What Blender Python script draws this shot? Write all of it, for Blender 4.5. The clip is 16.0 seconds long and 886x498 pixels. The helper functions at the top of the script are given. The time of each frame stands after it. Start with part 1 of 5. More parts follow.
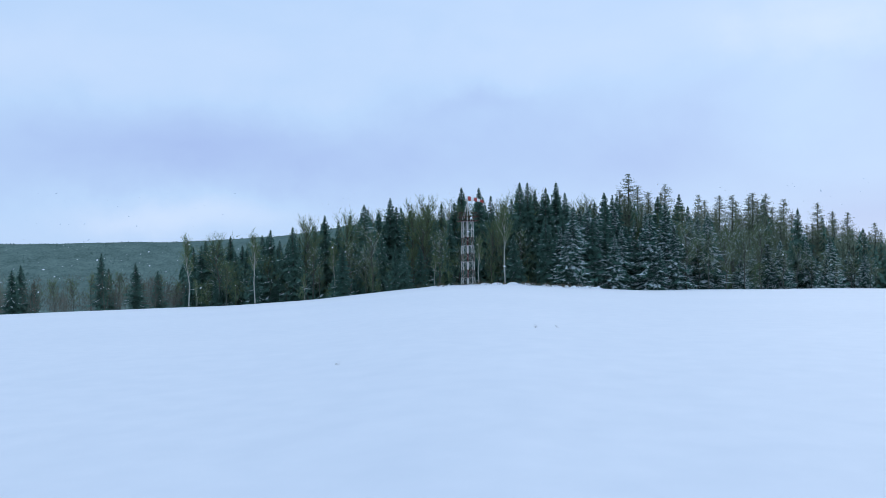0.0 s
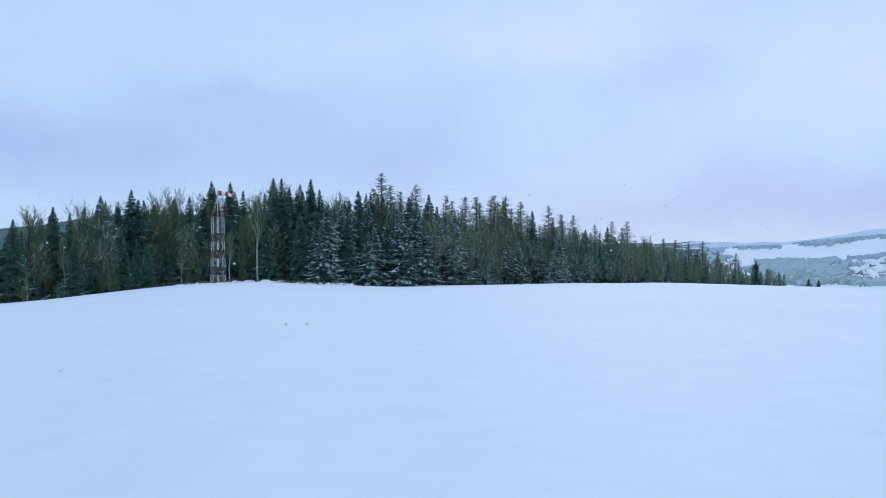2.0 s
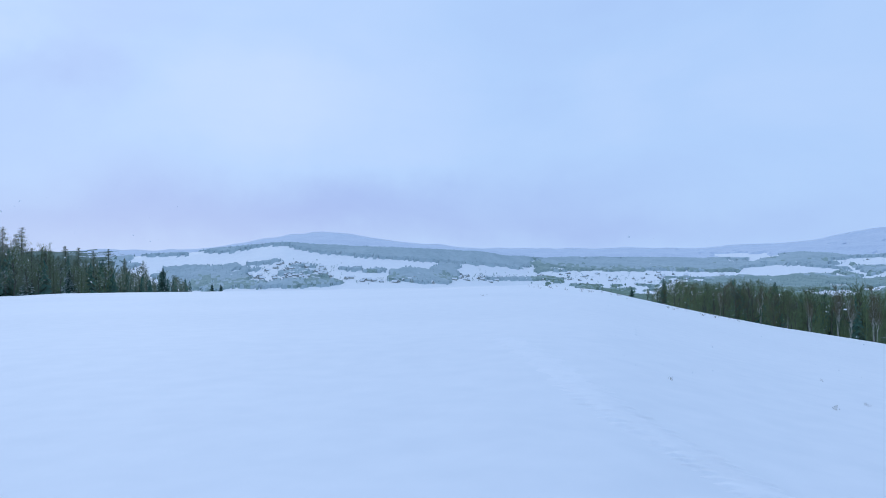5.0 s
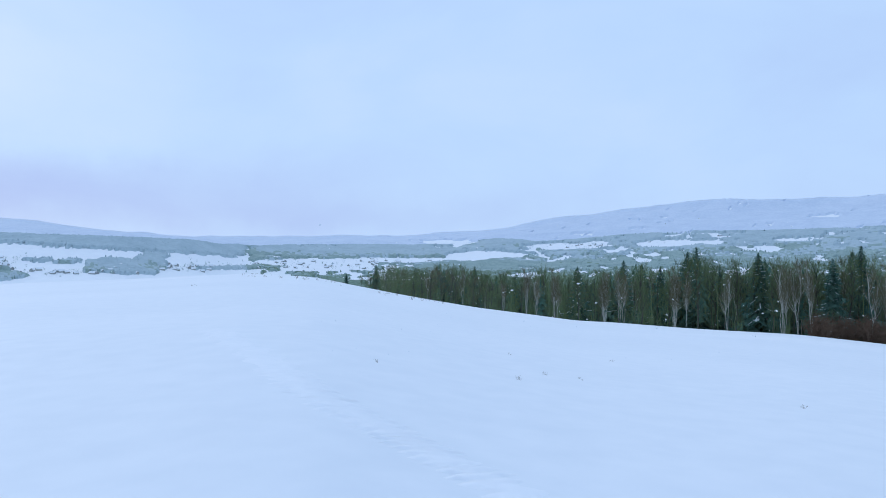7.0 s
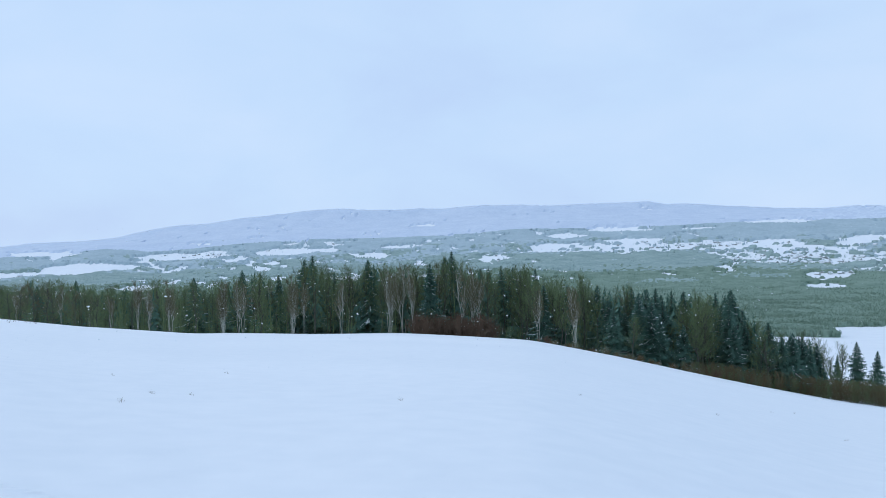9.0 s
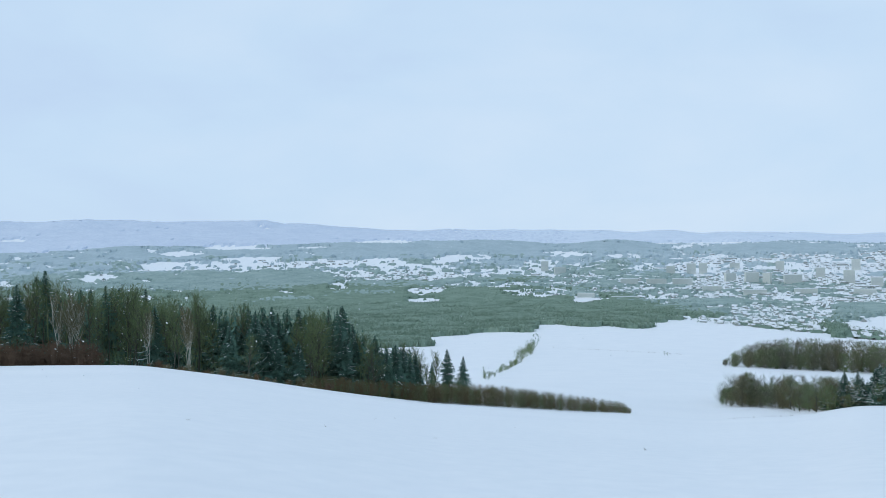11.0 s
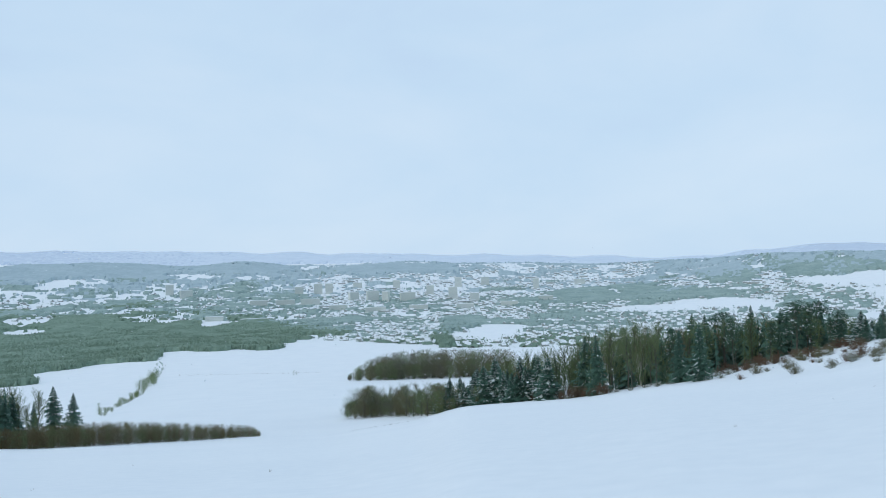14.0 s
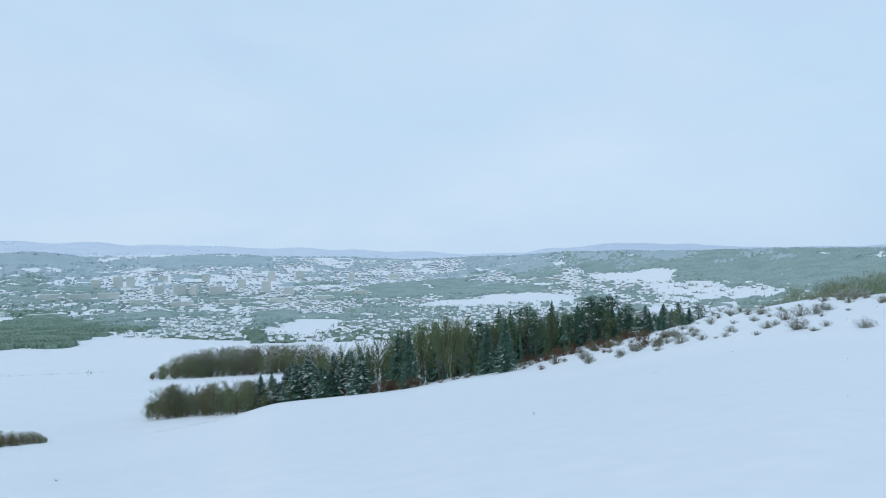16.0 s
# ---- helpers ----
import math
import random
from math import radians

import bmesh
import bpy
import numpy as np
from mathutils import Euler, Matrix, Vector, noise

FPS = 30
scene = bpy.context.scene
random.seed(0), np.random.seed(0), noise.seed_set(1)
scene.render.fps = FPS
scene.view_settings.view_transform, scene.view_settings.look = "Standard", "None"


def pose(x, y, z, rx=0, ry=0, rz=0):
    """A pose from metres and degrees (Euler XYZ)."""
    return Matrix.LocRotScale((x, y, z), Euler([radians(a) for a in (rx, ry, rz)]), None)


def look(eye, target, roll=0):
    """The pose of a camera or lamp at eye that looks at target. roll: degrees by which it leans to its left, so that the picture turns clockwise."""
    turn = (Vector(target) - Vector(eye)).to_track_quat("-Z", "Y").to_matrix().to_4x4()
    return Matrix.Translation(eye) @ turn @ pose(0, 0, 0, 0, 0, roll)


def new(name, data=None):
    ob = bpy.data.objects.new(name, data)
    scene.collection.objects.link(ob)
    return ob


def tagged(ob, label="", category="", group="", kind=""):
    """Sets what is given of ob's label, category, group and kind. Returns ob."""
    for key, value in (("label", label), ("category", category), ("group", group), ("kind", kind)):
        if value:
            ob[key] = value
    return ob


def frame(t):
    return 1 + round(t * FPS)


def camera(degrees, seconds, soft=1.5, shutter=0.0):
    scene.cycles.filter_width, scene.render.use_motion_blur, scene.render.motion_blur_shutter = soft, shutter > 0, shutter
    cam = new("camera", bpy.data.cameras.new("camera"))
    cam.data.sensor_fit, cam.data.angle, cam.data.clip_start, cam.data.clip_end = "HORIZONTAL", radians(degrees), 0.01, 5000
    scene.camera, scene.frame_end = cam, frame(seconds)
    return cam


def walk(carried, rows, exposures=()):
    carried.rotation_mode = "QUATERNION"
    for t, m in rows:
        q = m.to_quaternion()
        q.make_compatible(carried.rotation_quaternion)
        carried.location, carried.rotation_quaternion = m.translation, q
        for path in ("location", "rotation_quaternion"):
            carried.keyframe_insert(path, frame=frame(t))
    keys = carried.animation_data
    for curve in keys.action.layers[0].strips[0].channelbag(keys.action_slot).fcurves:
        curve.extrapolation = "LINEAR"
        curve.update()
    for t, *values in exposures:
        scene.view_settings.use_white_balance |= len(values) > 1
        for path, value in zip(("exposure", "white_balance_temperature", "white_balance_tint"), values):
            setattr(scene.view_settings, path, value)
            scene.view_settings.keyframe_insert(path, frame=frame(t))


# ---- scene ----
# The camera is held by someone who turns on the spot on a snowy hilltop.
cam = camera(60.2, 16.0, soft=0.45)
EYE, REACH, TILT, LEAN = 1.6, 0.4, 0.2, 0.7
# seconds, yaw, pitch, lean to the right
ROWS = [
    (0.0, 0.0, 0.0, 0.0),
    (0.5, -0.2, -0.12, -0.08),
    (1.0, -2.02, -0.3, -0.22),
    (1.5, -10.1, -0.51, -0.26),
    (2.0, -18.2, -0.15, -0.42),
    (2.5, -23.82, 0.13, -0.44),
    (3.0, -29.42, 0.04, -0.31),
    (3.5, -35.06, 0.06, -0.18),
    (4.0, -42.76, 0.08, -0.02),
    (4.5, -53.97, 0.27, 0.05),
    (4.7, -56.94, 0.41, 0.04),
    (6.8, -78.54, -0.35, 0.61),
    (7.0, -81.55, -0.49, 0.47),
    (7.5, -92.17, -0.72, 0.35),
    (8.0, -98.12, -0.45, 0.37),
    (8.5, -103.32, -0.35, 0.79),
    (9.0, -109.54, -0.24, 1.29),
    (9.5, -116.68, -0.2, 1.51),
    (10.0, -125.94, -0.18, 1.48),
    (10.2, -128.78, -0.05, 1.32),
    (12.3, -149.02, 0.96, 1.65),
    (12.5, -150.86, 0.94, 1.74),
    (13.0, -155.5, 1.19, 1.94),
    (13.5, -159.92, 1.43, 1.96),
    (14.0, -164.94, 1.46, 1.92),
    (14.5, -169.77, 1.44, 1.71),
    (15.0, -174.27, 1.29, 1.37),
    (15.5, -176.41, 1.17, 1.15),
    (16.0, -178.65, 0.69, 1.18),
]


def held(yaw, pitch, lean):
    b = radians(-yaw)
    turn = pose(0, 0, 0, TILT, LEAN, 0) @ pose(0, 0, 0, 0, 0, yaw) @ pose(0, 0, 0, 90 + pitch) @ pose(0, 0, 0, 0, 0, -lean)
    return Matrix.Translation((REACH * math.sin(b), REACH * math.cos(b), EYE)) @ turn


walk(cam, [(t, held(yaw, pitch, lean)) for t, yaw, pitch, lean in ROWS],
     [(0.0, 0.1, 6500, 10), (3.0, -0.01, 6200, 12), (5.0, -0.03, 6050, 12), (7.0, 0.12, 6400, 11), (9.0, 0.2, 6900, 10), (12.5, 0.2, 7500, 6), (16.0, 0.15, 7200, 6)])

# ---- world and sun: a bright overcast winter sky ----
SUN_ELEVATION, SUN_BEARING = 24.0, 35.0
world = bpy.data.worlds.new("overcast_sky")
scene.world = world
world.use_nodes = True
wt = world.node_tree
wt.nodes.clear()


def wnode(kind, **props):
    n = wt.nodes.new(kind)
    for k, v in props.items():
        n.inputs[k].default_value = v
    return n


sky = wt.nodes.new("ShaderNodeTexSky")
sky.sky_type, sky.sun_disc = "NISHITA", False
sky.sun_elevation, sky.sun_rotation = radians(SUN_ELEVATION), radians(SUN_BEARING)
sky_bg = wnode("ShaderNodeBackground", Strength=0.06)
wt.links.new(sky.outputs[0], sky_bg.inputs[0])
coord = wt.nodes.new("ShaderNodeTexCoord")
stretch = wt.nodes.new("ShaderNodeMapping")
stretch.inputs["Scale"].default_value = (1.0, 1.0, 2.2)
stretch.inputs["Location"].default_value = (0.35, 0.1, 0.0)
wt.links.new(coord.outputs["Generated"], stretch.inputs[0])
big = wnode("ShaderNodeTexNoise", Scale=3.0, Detail=5.0, Roughness=0.52, Distortion=0.25)
wt.links.new(stretch.outputs[0], big.inputs["Vector"])
ragged = wnode("ShaderNodeTexNoise", Scale=6.5, Detail=5.0, Roughness=0.6)
wt.links.new(coord.outputs["Generated"], ragged.inputs["Vector"])


def wmath(kind, a, b, c=None):
    """A maths node; each value is a socket or a number."""
    n = wt.nodes.new("ShaderNodeMath")
    n.operation = kind
    for k, v in enumerate((a, b, c)):
        if isinstance(v, (int, float)):
            n.inputs[k].default_value = v
        elif v is not None:
            wt.links.new(v, n.inputs[k])
    return n.outputs[0]


def wvec(kind, a, b):
    n = wt.nodes.new("ShaderNodeVectorMath")
    n.operation = kind
    for k, v in enumerate((a, b)):
        if isinstance(v, (tuple, Vector)):
            n.inputs[k].default_value = v
        else:
            wt.links.new(v, n.inputs[k])
    return n.outputs["Value" if kind == "DOT_PRODUCT" else "Vector"]


# cloud banks: bearing, elevation, half width, half height in degrees, how much lighter or darker
BANKS = ((-15, 7.8, 17, 2.8, -0.34), (-19, 2.8, 10, 1.4, 0.36), (13, 6.5, 15, 3.2, -0.24), (27, 14.5, 5, 2.6, 0.36), (-2, 14, 14, 3.0, 0.16), (4, 10.6, 4, 1.2, -0.16), (-29, 13, 6, 3.0, 0.14),
         (31, 12.5, 7, 2.2, -0.26), (48, 11.5, 11, 4.0, 0.20), (50, 3.0, 21, 2.4, -0.36), (76, 1.4, 14, 1.2, -0.12), (72, 9, 13, 4, 0.05), (96, 6, 16, 4, 0.06), (160, 10, 26, 5, 0.10), (148, 2.2, 30, 1.2, 0.04))
offset = wvec("MULTIPLY", wvec("SUBTRACT", ragged.outputs["Color"], (0.5, 0.5, 0.5)), (0.22, 0.22, 0.10))
way = wvec("ADD", coord.outputs["Generated"], offset)
tone = wmath("MULTIPLY_ADD", big.outputs[0], 0.62, 0.19)
for bank_b, bank_e, half_b, half_e, amount in BANKS:
    sb, cb, se, ce = math.sin(radians(bank_b)), math.cos(radians(bank_b)), math.sin(radians(bank_e)), math.cos(radians(bank_e))
    along = wmath("DIVIDE", wvec("DOT_PRODUCT", way, (cb, -sb, 0.0)), math.sin(radians(half_b)))
    above = wmath("DIVIDE", wvec("DOT_PRODUCT", way, (-sb * se, -cb * se, ce)), math.sin(radians(half_e)))
    ahead = wmath("GREATER_THAN", wvec("DOT_PRODUCT", way, (sb * ce, cb * ce, se)), 0.0)
    reach = wmath("MULTIPLY_ADD", along, along, wmath("MULTIPLY", above, above))
    soft = wmath("POWER", 2.718, wmath("MULTIPLY", reach, -1.0))
    tone = wmath("MULTIPLY_ADD", wmath("MULTIPLY", soft, ahead), amount, tone)
clouds = wt.nodes.new("ShaderNodeValToRGB")
clouds.color_ramp.elements[0].position, clouds.color_ramp.elements[0].color = 0.05, (0.375, 0.505, 0.85, 1)
clouds.color_ramp.elements[1].position, clouds.color_ramp.elements[1].color = 0.95, (0.62, 0.76, 1.0, 1)
middle = clouds.color_ramp.elements.new(0.5)
middle.color = (0.478, 0.665, 0.955, 1)
wt.links.new(tone, clouds.inputs[0])
cloud_bg = wnode("ShaderNodeBackground", Strength=1.0)
wt.links.new(clouds.outputs[0], cloud_bg.inputs[0])
cover = wnode("ShaderNodeMixShader", Fac=0.93)
wt.links.new(sky_bg.outputs[0], cover.inputs[1])
wt.links.new(cloud_bg.outputs[0], cover.inputs[2])
wout = wt.nodes.new("ShaderNodeOutputWorld")
wt.links.new(cover.outputs[0], wout.inputs[0])

sun = new("sun", bpy.data.lights.new("sun", "SUN"))
sun.data.energy, sun.data.angle, sun.data.color = 0.5, radians(25), (1.0, 0.97, 0.93)
sb, se = radians(SUN_BEARING), radians(SUN_ELEVATION)
sun.matrix_world = look((200 * math.sin(sb) * math.cos(se), 200 * math.cos(sb) * math.cos(se), 200 * math.sin(se)), (0, 0, 0))


# ---- materials ----
def material(name, dark, light, scale=1.0, rough=0.85, bump=0.0, fine=6.0, island=0.0, metal=0.0, relief=0.08):
    """Two-scale mottled surface between two base colours; island: how far single pieces differ."""
    m = bpy.data.materials.new(name)
    m.use_nodes = True
    nt = m.node_tree
    bsdf = nt.nodes["Principled BSDF"]
    bsdf.inputs["Roughness"].default_value, bsdf.inputs["Metallic"].default_value = rough, metal
    bsdf.inputs["Specular IOR Level"].default_value = 0.2
    tc = nt.nodes.new("ShaderNodeTexCoord")
    a, b = nt.nodes.new("ShaderNodeTexNoise"), nt.nodes.new("ShaderNodeTexNoise")
    a.inputs["Scale"].default_value, a.inputs["Detail"].default_value = scale, 4
    b.inputs["Scale"].default_value, b.inputs["Detail"].default_value = scale * fine, 3
    for n in (a, b):
        nt.links.new(tc.outputs["Object"], n.inputs["Vector"])
    mix = nt.nodes.new("ShaderNodeMath")
    mix.operation = "ADD"
    nt.links.new(a.outputs[0], mix.inputs[0])
    nt.links.new(b.outputs[0], mix.inputs[1])
    last = mix.outputs[0]
    if island:
        geo, add = nt.nodes.new("ShaderNodeNewGeometry"), nt.nodes.new("ShaderNodeMath")
        add.operation = "MULTIPLY_ADD"
        add.inputs[1].default_value = island
        nt.links.new(geo.outputs["Random Per Island"], add.inputs[0])
        nt.links.new(last, add.inputs[2])
        info, add2 = nt.nodes.new("ShaderNodeObjectInfo"), nt.nodes.new("ShaderNodeMath")
        add2.operation = "MULTIPLY_ADD"
        add2.inputs[1].default_value = island
        nt.links.new(info.outputs["Random"], add2.inputs[0])
        nt.links.new(add.outputs[0], add2.inputs[2])
        last = add2.outputs[0]
    ramp = nt.nodes.new("ShaderNodeMapRange")
    ramp.inputs["From Min"].default_value, ramp.inputs["From Max"].default_value = 0.7, 1.3 + 2 * island
    nt.links.new(last, ramp.inputs["Value"])
    col = nt.nodes.new("ShaderNodeMix")
    col.data_type = "RGBA"
    col.inputs[6].default_value, col.inputs[7].default_value = (*dark, 1), (*light, 1)
    nt.links.new(ramp.outputs[0], col.inputs[0])
    nt.links.new(col.outputs[2], bsdf.inputs["Base Color"])
    if bump:
        bp = nt.nodes.new("ShaderNodeBump")
        bp.inputs["Strength"].default_value, bp.inputs["Distance"].default_value = bump, relief
        nt.links.new(mix.outputs[0], bp.inputs["Height"])
        nt.links.new(bp.outputs[0], bsdf.inputs["Normal"])
    return m


SNOW = material("field_snow", (0.84, 0.86, 0.88), (0.90, 0.91, 0.92), 0.05, 0.7, 0.12, 30)
PACKED_SNOW = material("packed_snow", (0.865, 0.88, 0.90), (0.925, 0.93, 0.94), 0.8, 0.65, 0.15, 6)
SNOW_CLUMP = material("clump_snow", (0.72, 0.76, 0.80), (0.88, 0.90, 0.92), 1.2, 0.8, 0.2)
SPRUCE = material("spruce_needles", (0.042, 0.100, 0.076), (0.120, 0.225, 0.168), 0.5, 0.8, 0, 5, 0.25)
LARCH = material("larch_twigs", (0.120, 0.150, 0.098), (0.260, 0.300, 0.205), 0.5, 0.9, 0, 5, 0.25)
PINE = material("pine_needles", (0.040, 0.090, 0.062), (0.110, 0.195, 0.130), 0.5, 0.8, 0, 5, 0.25)
TWIG = material("bare_twigs", (0.080, 0.118, 0.056), (0.205, 0.262, 0.124), 0.5, 0.9, 0, 5, 0.25)
PURPLE_TWIG = material("birch_twigs", (0.078, 0.078, 0.058), (0.185, 0.178, 0.138), 0.5, 0.9, 0, 5, 0.25)
# Colour of the sheet added inside woods in place of their shade.
SHADE_SHEET = material("wood_depths", (0.048, 0.090, 0.066), (0.125, 0.190, 0.140), 0.25, 0.95, 0, 5)
GREY_BARK = material("grey_bark", (0.036, 0.04, 0.03), (0.105, 0.105, 0.08), 1.5, 0.9, 0.2, 4)
BROWN_TWIG = material("brown_twigs", (0.096, 0.094, 0.054), (0.220, 0.202, 0.118), 0.5, 0.9, 0, 5, 0.25)
RED_TWIG = material("red_brown_twigs", (0.092, 0.062, 0.044), (0.215, 0.140, 0.092), 0.5, 0.9, 0, 5, 0.25)
BARK = material("dark_bark", (0.055, 0.058, 0.046), (0.145, 0.142, 0.115), 2.0, 0.95, 0.4)
BIRCH = material("birch_bark", (0.20, 0.205, 0.17), (0.50, 0.50, 0.44), 1.5, 0.8, 0.2, 4)
GRASS = material("dead_grass", (0.10, 0.075, 0.045), (0.24, 0.19, 0.12), 1.0, 0.9, 0, 5, 0.3)
GREEN_WOOD = material("green_spruce_wood", (0.085, 0.14, 0.12), (0.16, 0.235, 0.20), 0.03, 0.95, 0, 6)
# Haze is put into these wood colours, paler and bluer with distance.
HAZE_NEAR = material("hazed_wood_near", (0.135, 0.21, 0.155), (0.25, 0.335, 0.26), 0.03, 0.95, 0, 6)
HAZE_MID = material("hazed_wood_mid", (0.24, 0.33, 0.305), (0.365, 0.46, 0.43), 0.02, 0.95, 0, 6)
HAZE_DIM = material("hazed_wood_dim", (0.36, 0.455, 0.485), (0.47, 0.56, 0.59), 0.014, 0.95, 0, 6)
HAZE_FAR = material("hazed_wood_far", (0.57, 0.64, 0.745), (0.67, 0.73, 0.82), 0.012, 0.95, 0, 6)
HAZE_PALEST = material("hazed_wood_palest", (0.63, 0.70, 0.79), (0.72, 0.78, 0.86), 0.012, 0.95, 0, 6)
BOUGH_SNOW = material("bough_snow", (0.50, 0.59, 0.59), (0.80, 0.85, 0.87), 1.2, 0.85, 0.2, 5, 0.2)
GOLD_TWIG = material("golden_brown_twigs", (0.105, 0.078, 0.042), (0.235, 0.165, 0.085), 0.5, 0.9, 0, 5, 0.25)
PAINT_WHITE = material("mast_white_paint", (0.4, 0.4, 0.37), (0.62, 0.62, 0.58), 1.5, 0.5, 0.1)
PAINT_CREAM = material("weathered_cream_paint", (0.36, 0.37, 0.34), (0.60, 0.60, 0.55), 1.5, 0.6, 0.1)
PAINT_RED = material("mast_red_paint", (0.075, 0.032, 0.027), (0.150, 0.060, 0.046), 1.5, 0.55, 0.1)
PAINT_RUST = material("faded_rusty_paint", (0.10, 0.075, 0.06), (0.22, 0.16, 0.13), 1.5, 0.7, 0.1)
SOCK_RED = material("sock_red_cloth", (0.36, 0.075, 0.065), (0.52, 0.12, 0.1), 2.0, 0.85)
SOCK_WHITE = material("sock_white_cloth", (0.70, 0.70, 0.70), (0.84, 0.84, 0.84), 2.0, 0.85)
# Haze over the town is mixed into these wall and window-band tones.
PLASTER = material("house_plaster", (0.22, 0.25, 0.25), (0.44, 0.46, 0.43), 0.03, 0.9, 0, 5, 0.4)
PANEL = material("block_panels", (0.56, 0.6, 0.57), (0.68, 0.71, 0.66), 0.02, 0.9, 0, 5, 0.2)
PANEL_BAND = material("block_window_band", (0.42, 0.47, 0.47), (0.5, 0.54, 0.53), 0.05, 0.6)


# ---- geometry helpers ----
class Geo:
    """A growing list of vertices and faces."""

    def __init__(self):
        self.v, self.f = [], []

    def face(self, *pts):
        n = len(self.v)
        self.v.extend(tuple(p) for p in pts)
        self.f.append(tuple(range(n, n + len(pts))))

    def tube(self, pts, radii, sides=3):
        n = len(self.v)
        for i, p in enumerate(pts):
            a = Vector(pts[min(i + 1, len(pts) - 1)]) - Vector(pts[max(i - 1, 0)])
            if a.length < 1e-6:
                a = Vector((0, 0, 1))
            a.normalize()
            u = a.orthogonal().normalized()
            w = a.cross(u)
            for k in range(sides):
                ang = 2 * math.pi * k / sides
                self.v.append(tuple(Vector(p) + (u * math.cos(ang) + w * math.sin(ang)) * radii[i]))
        for i in range(len(pts) - 1):
            for k in range(sides):
                a, b = n + i * sides + k, n + i * sides + (k + 1) % sides
                self.f.append((a, b, b + sides, a + sides))
        self.f.append(tuple(n + (len(pts) - 1) * sides + k for k in range(sides)))

    def box(self, c, s, m=None):
        n = len(self.v)
        for dx in (-0.5, 0.5):
            for dy in (-0.5, 0.5):
                for dz in (-0.5, 0.5):
                    p = Vector((c[0] + dx * s[0], c[1] + dy * s[1], c[2] + dz * s[2]))
                    self.v.append(tuple(m @ p if m else p))
        for q in ((0, 1, 3, 2), (4, 6, 7, 5), (0, 4, 5, 1), (2, 3, 7, 6), (0, 2, 6, 4), (1, 5, 7, 3)):
            self.f.append(tuple(n + i for i in q))

    def mesh(self, name, mat):
        me = bpy.data.meshes.new(name)
        me.from_pydata(self.v, [], self.f)
        me.materials.append(mat)
        me.update()
        return me


def part(name, me, parent, label=""):
    ob = new(name, me)
    ob.parent = parent
    return tagged(ob, label)


# ---- the lie of the land, fitted to the camera's view: by bearing (degrees clockwise from the first view) and distance ----
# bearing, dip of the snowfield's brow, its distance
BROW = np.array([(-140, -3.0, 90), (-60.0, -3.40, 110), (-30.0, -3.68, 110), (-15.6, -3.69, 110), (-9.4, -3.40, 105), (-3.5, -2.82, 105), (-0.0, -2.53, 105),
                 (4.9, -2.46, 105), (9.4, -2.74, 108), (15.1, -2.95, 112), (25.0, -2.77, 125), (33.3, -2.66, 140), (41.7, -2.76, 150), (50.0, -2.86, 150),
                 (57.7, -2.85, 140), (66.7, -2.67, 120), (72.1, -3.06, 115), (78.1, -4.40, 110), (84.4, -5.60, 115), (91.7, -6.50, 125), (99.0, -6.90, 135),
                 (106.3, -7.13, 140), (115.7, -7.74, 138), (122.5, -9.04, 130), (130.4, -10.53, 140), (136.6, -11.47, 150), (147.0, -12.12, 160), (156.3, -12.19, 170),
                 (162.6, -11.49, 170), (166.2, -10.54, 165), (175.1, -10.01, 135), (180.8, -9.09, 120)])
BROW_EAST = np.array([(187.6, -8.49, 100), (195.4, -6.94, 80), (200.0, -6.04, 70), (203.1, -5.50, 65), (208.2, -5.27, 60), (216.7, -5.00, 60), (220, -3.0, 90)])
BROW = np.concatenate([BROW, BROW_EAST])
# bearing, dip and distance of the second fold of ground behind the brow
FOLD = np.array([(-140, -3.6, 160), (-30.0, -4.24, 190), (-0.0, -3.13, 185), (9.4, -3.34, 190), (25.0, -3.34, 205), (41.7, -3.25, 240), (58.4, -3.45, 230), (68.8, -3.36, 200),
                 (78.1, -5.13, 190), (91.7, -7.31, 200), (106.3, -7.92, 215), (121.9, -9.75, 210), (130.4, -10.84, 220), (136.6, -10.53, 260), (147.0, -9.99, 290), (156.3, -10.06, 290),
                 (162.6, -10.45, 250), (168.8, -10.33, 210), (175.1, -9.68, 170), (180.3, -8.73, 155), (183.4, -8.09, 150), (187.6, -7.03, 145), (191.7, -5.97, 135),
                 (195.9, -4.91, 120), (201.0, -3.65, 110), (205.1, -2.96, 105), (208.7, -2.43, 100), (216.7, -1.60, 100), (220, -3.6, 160)])
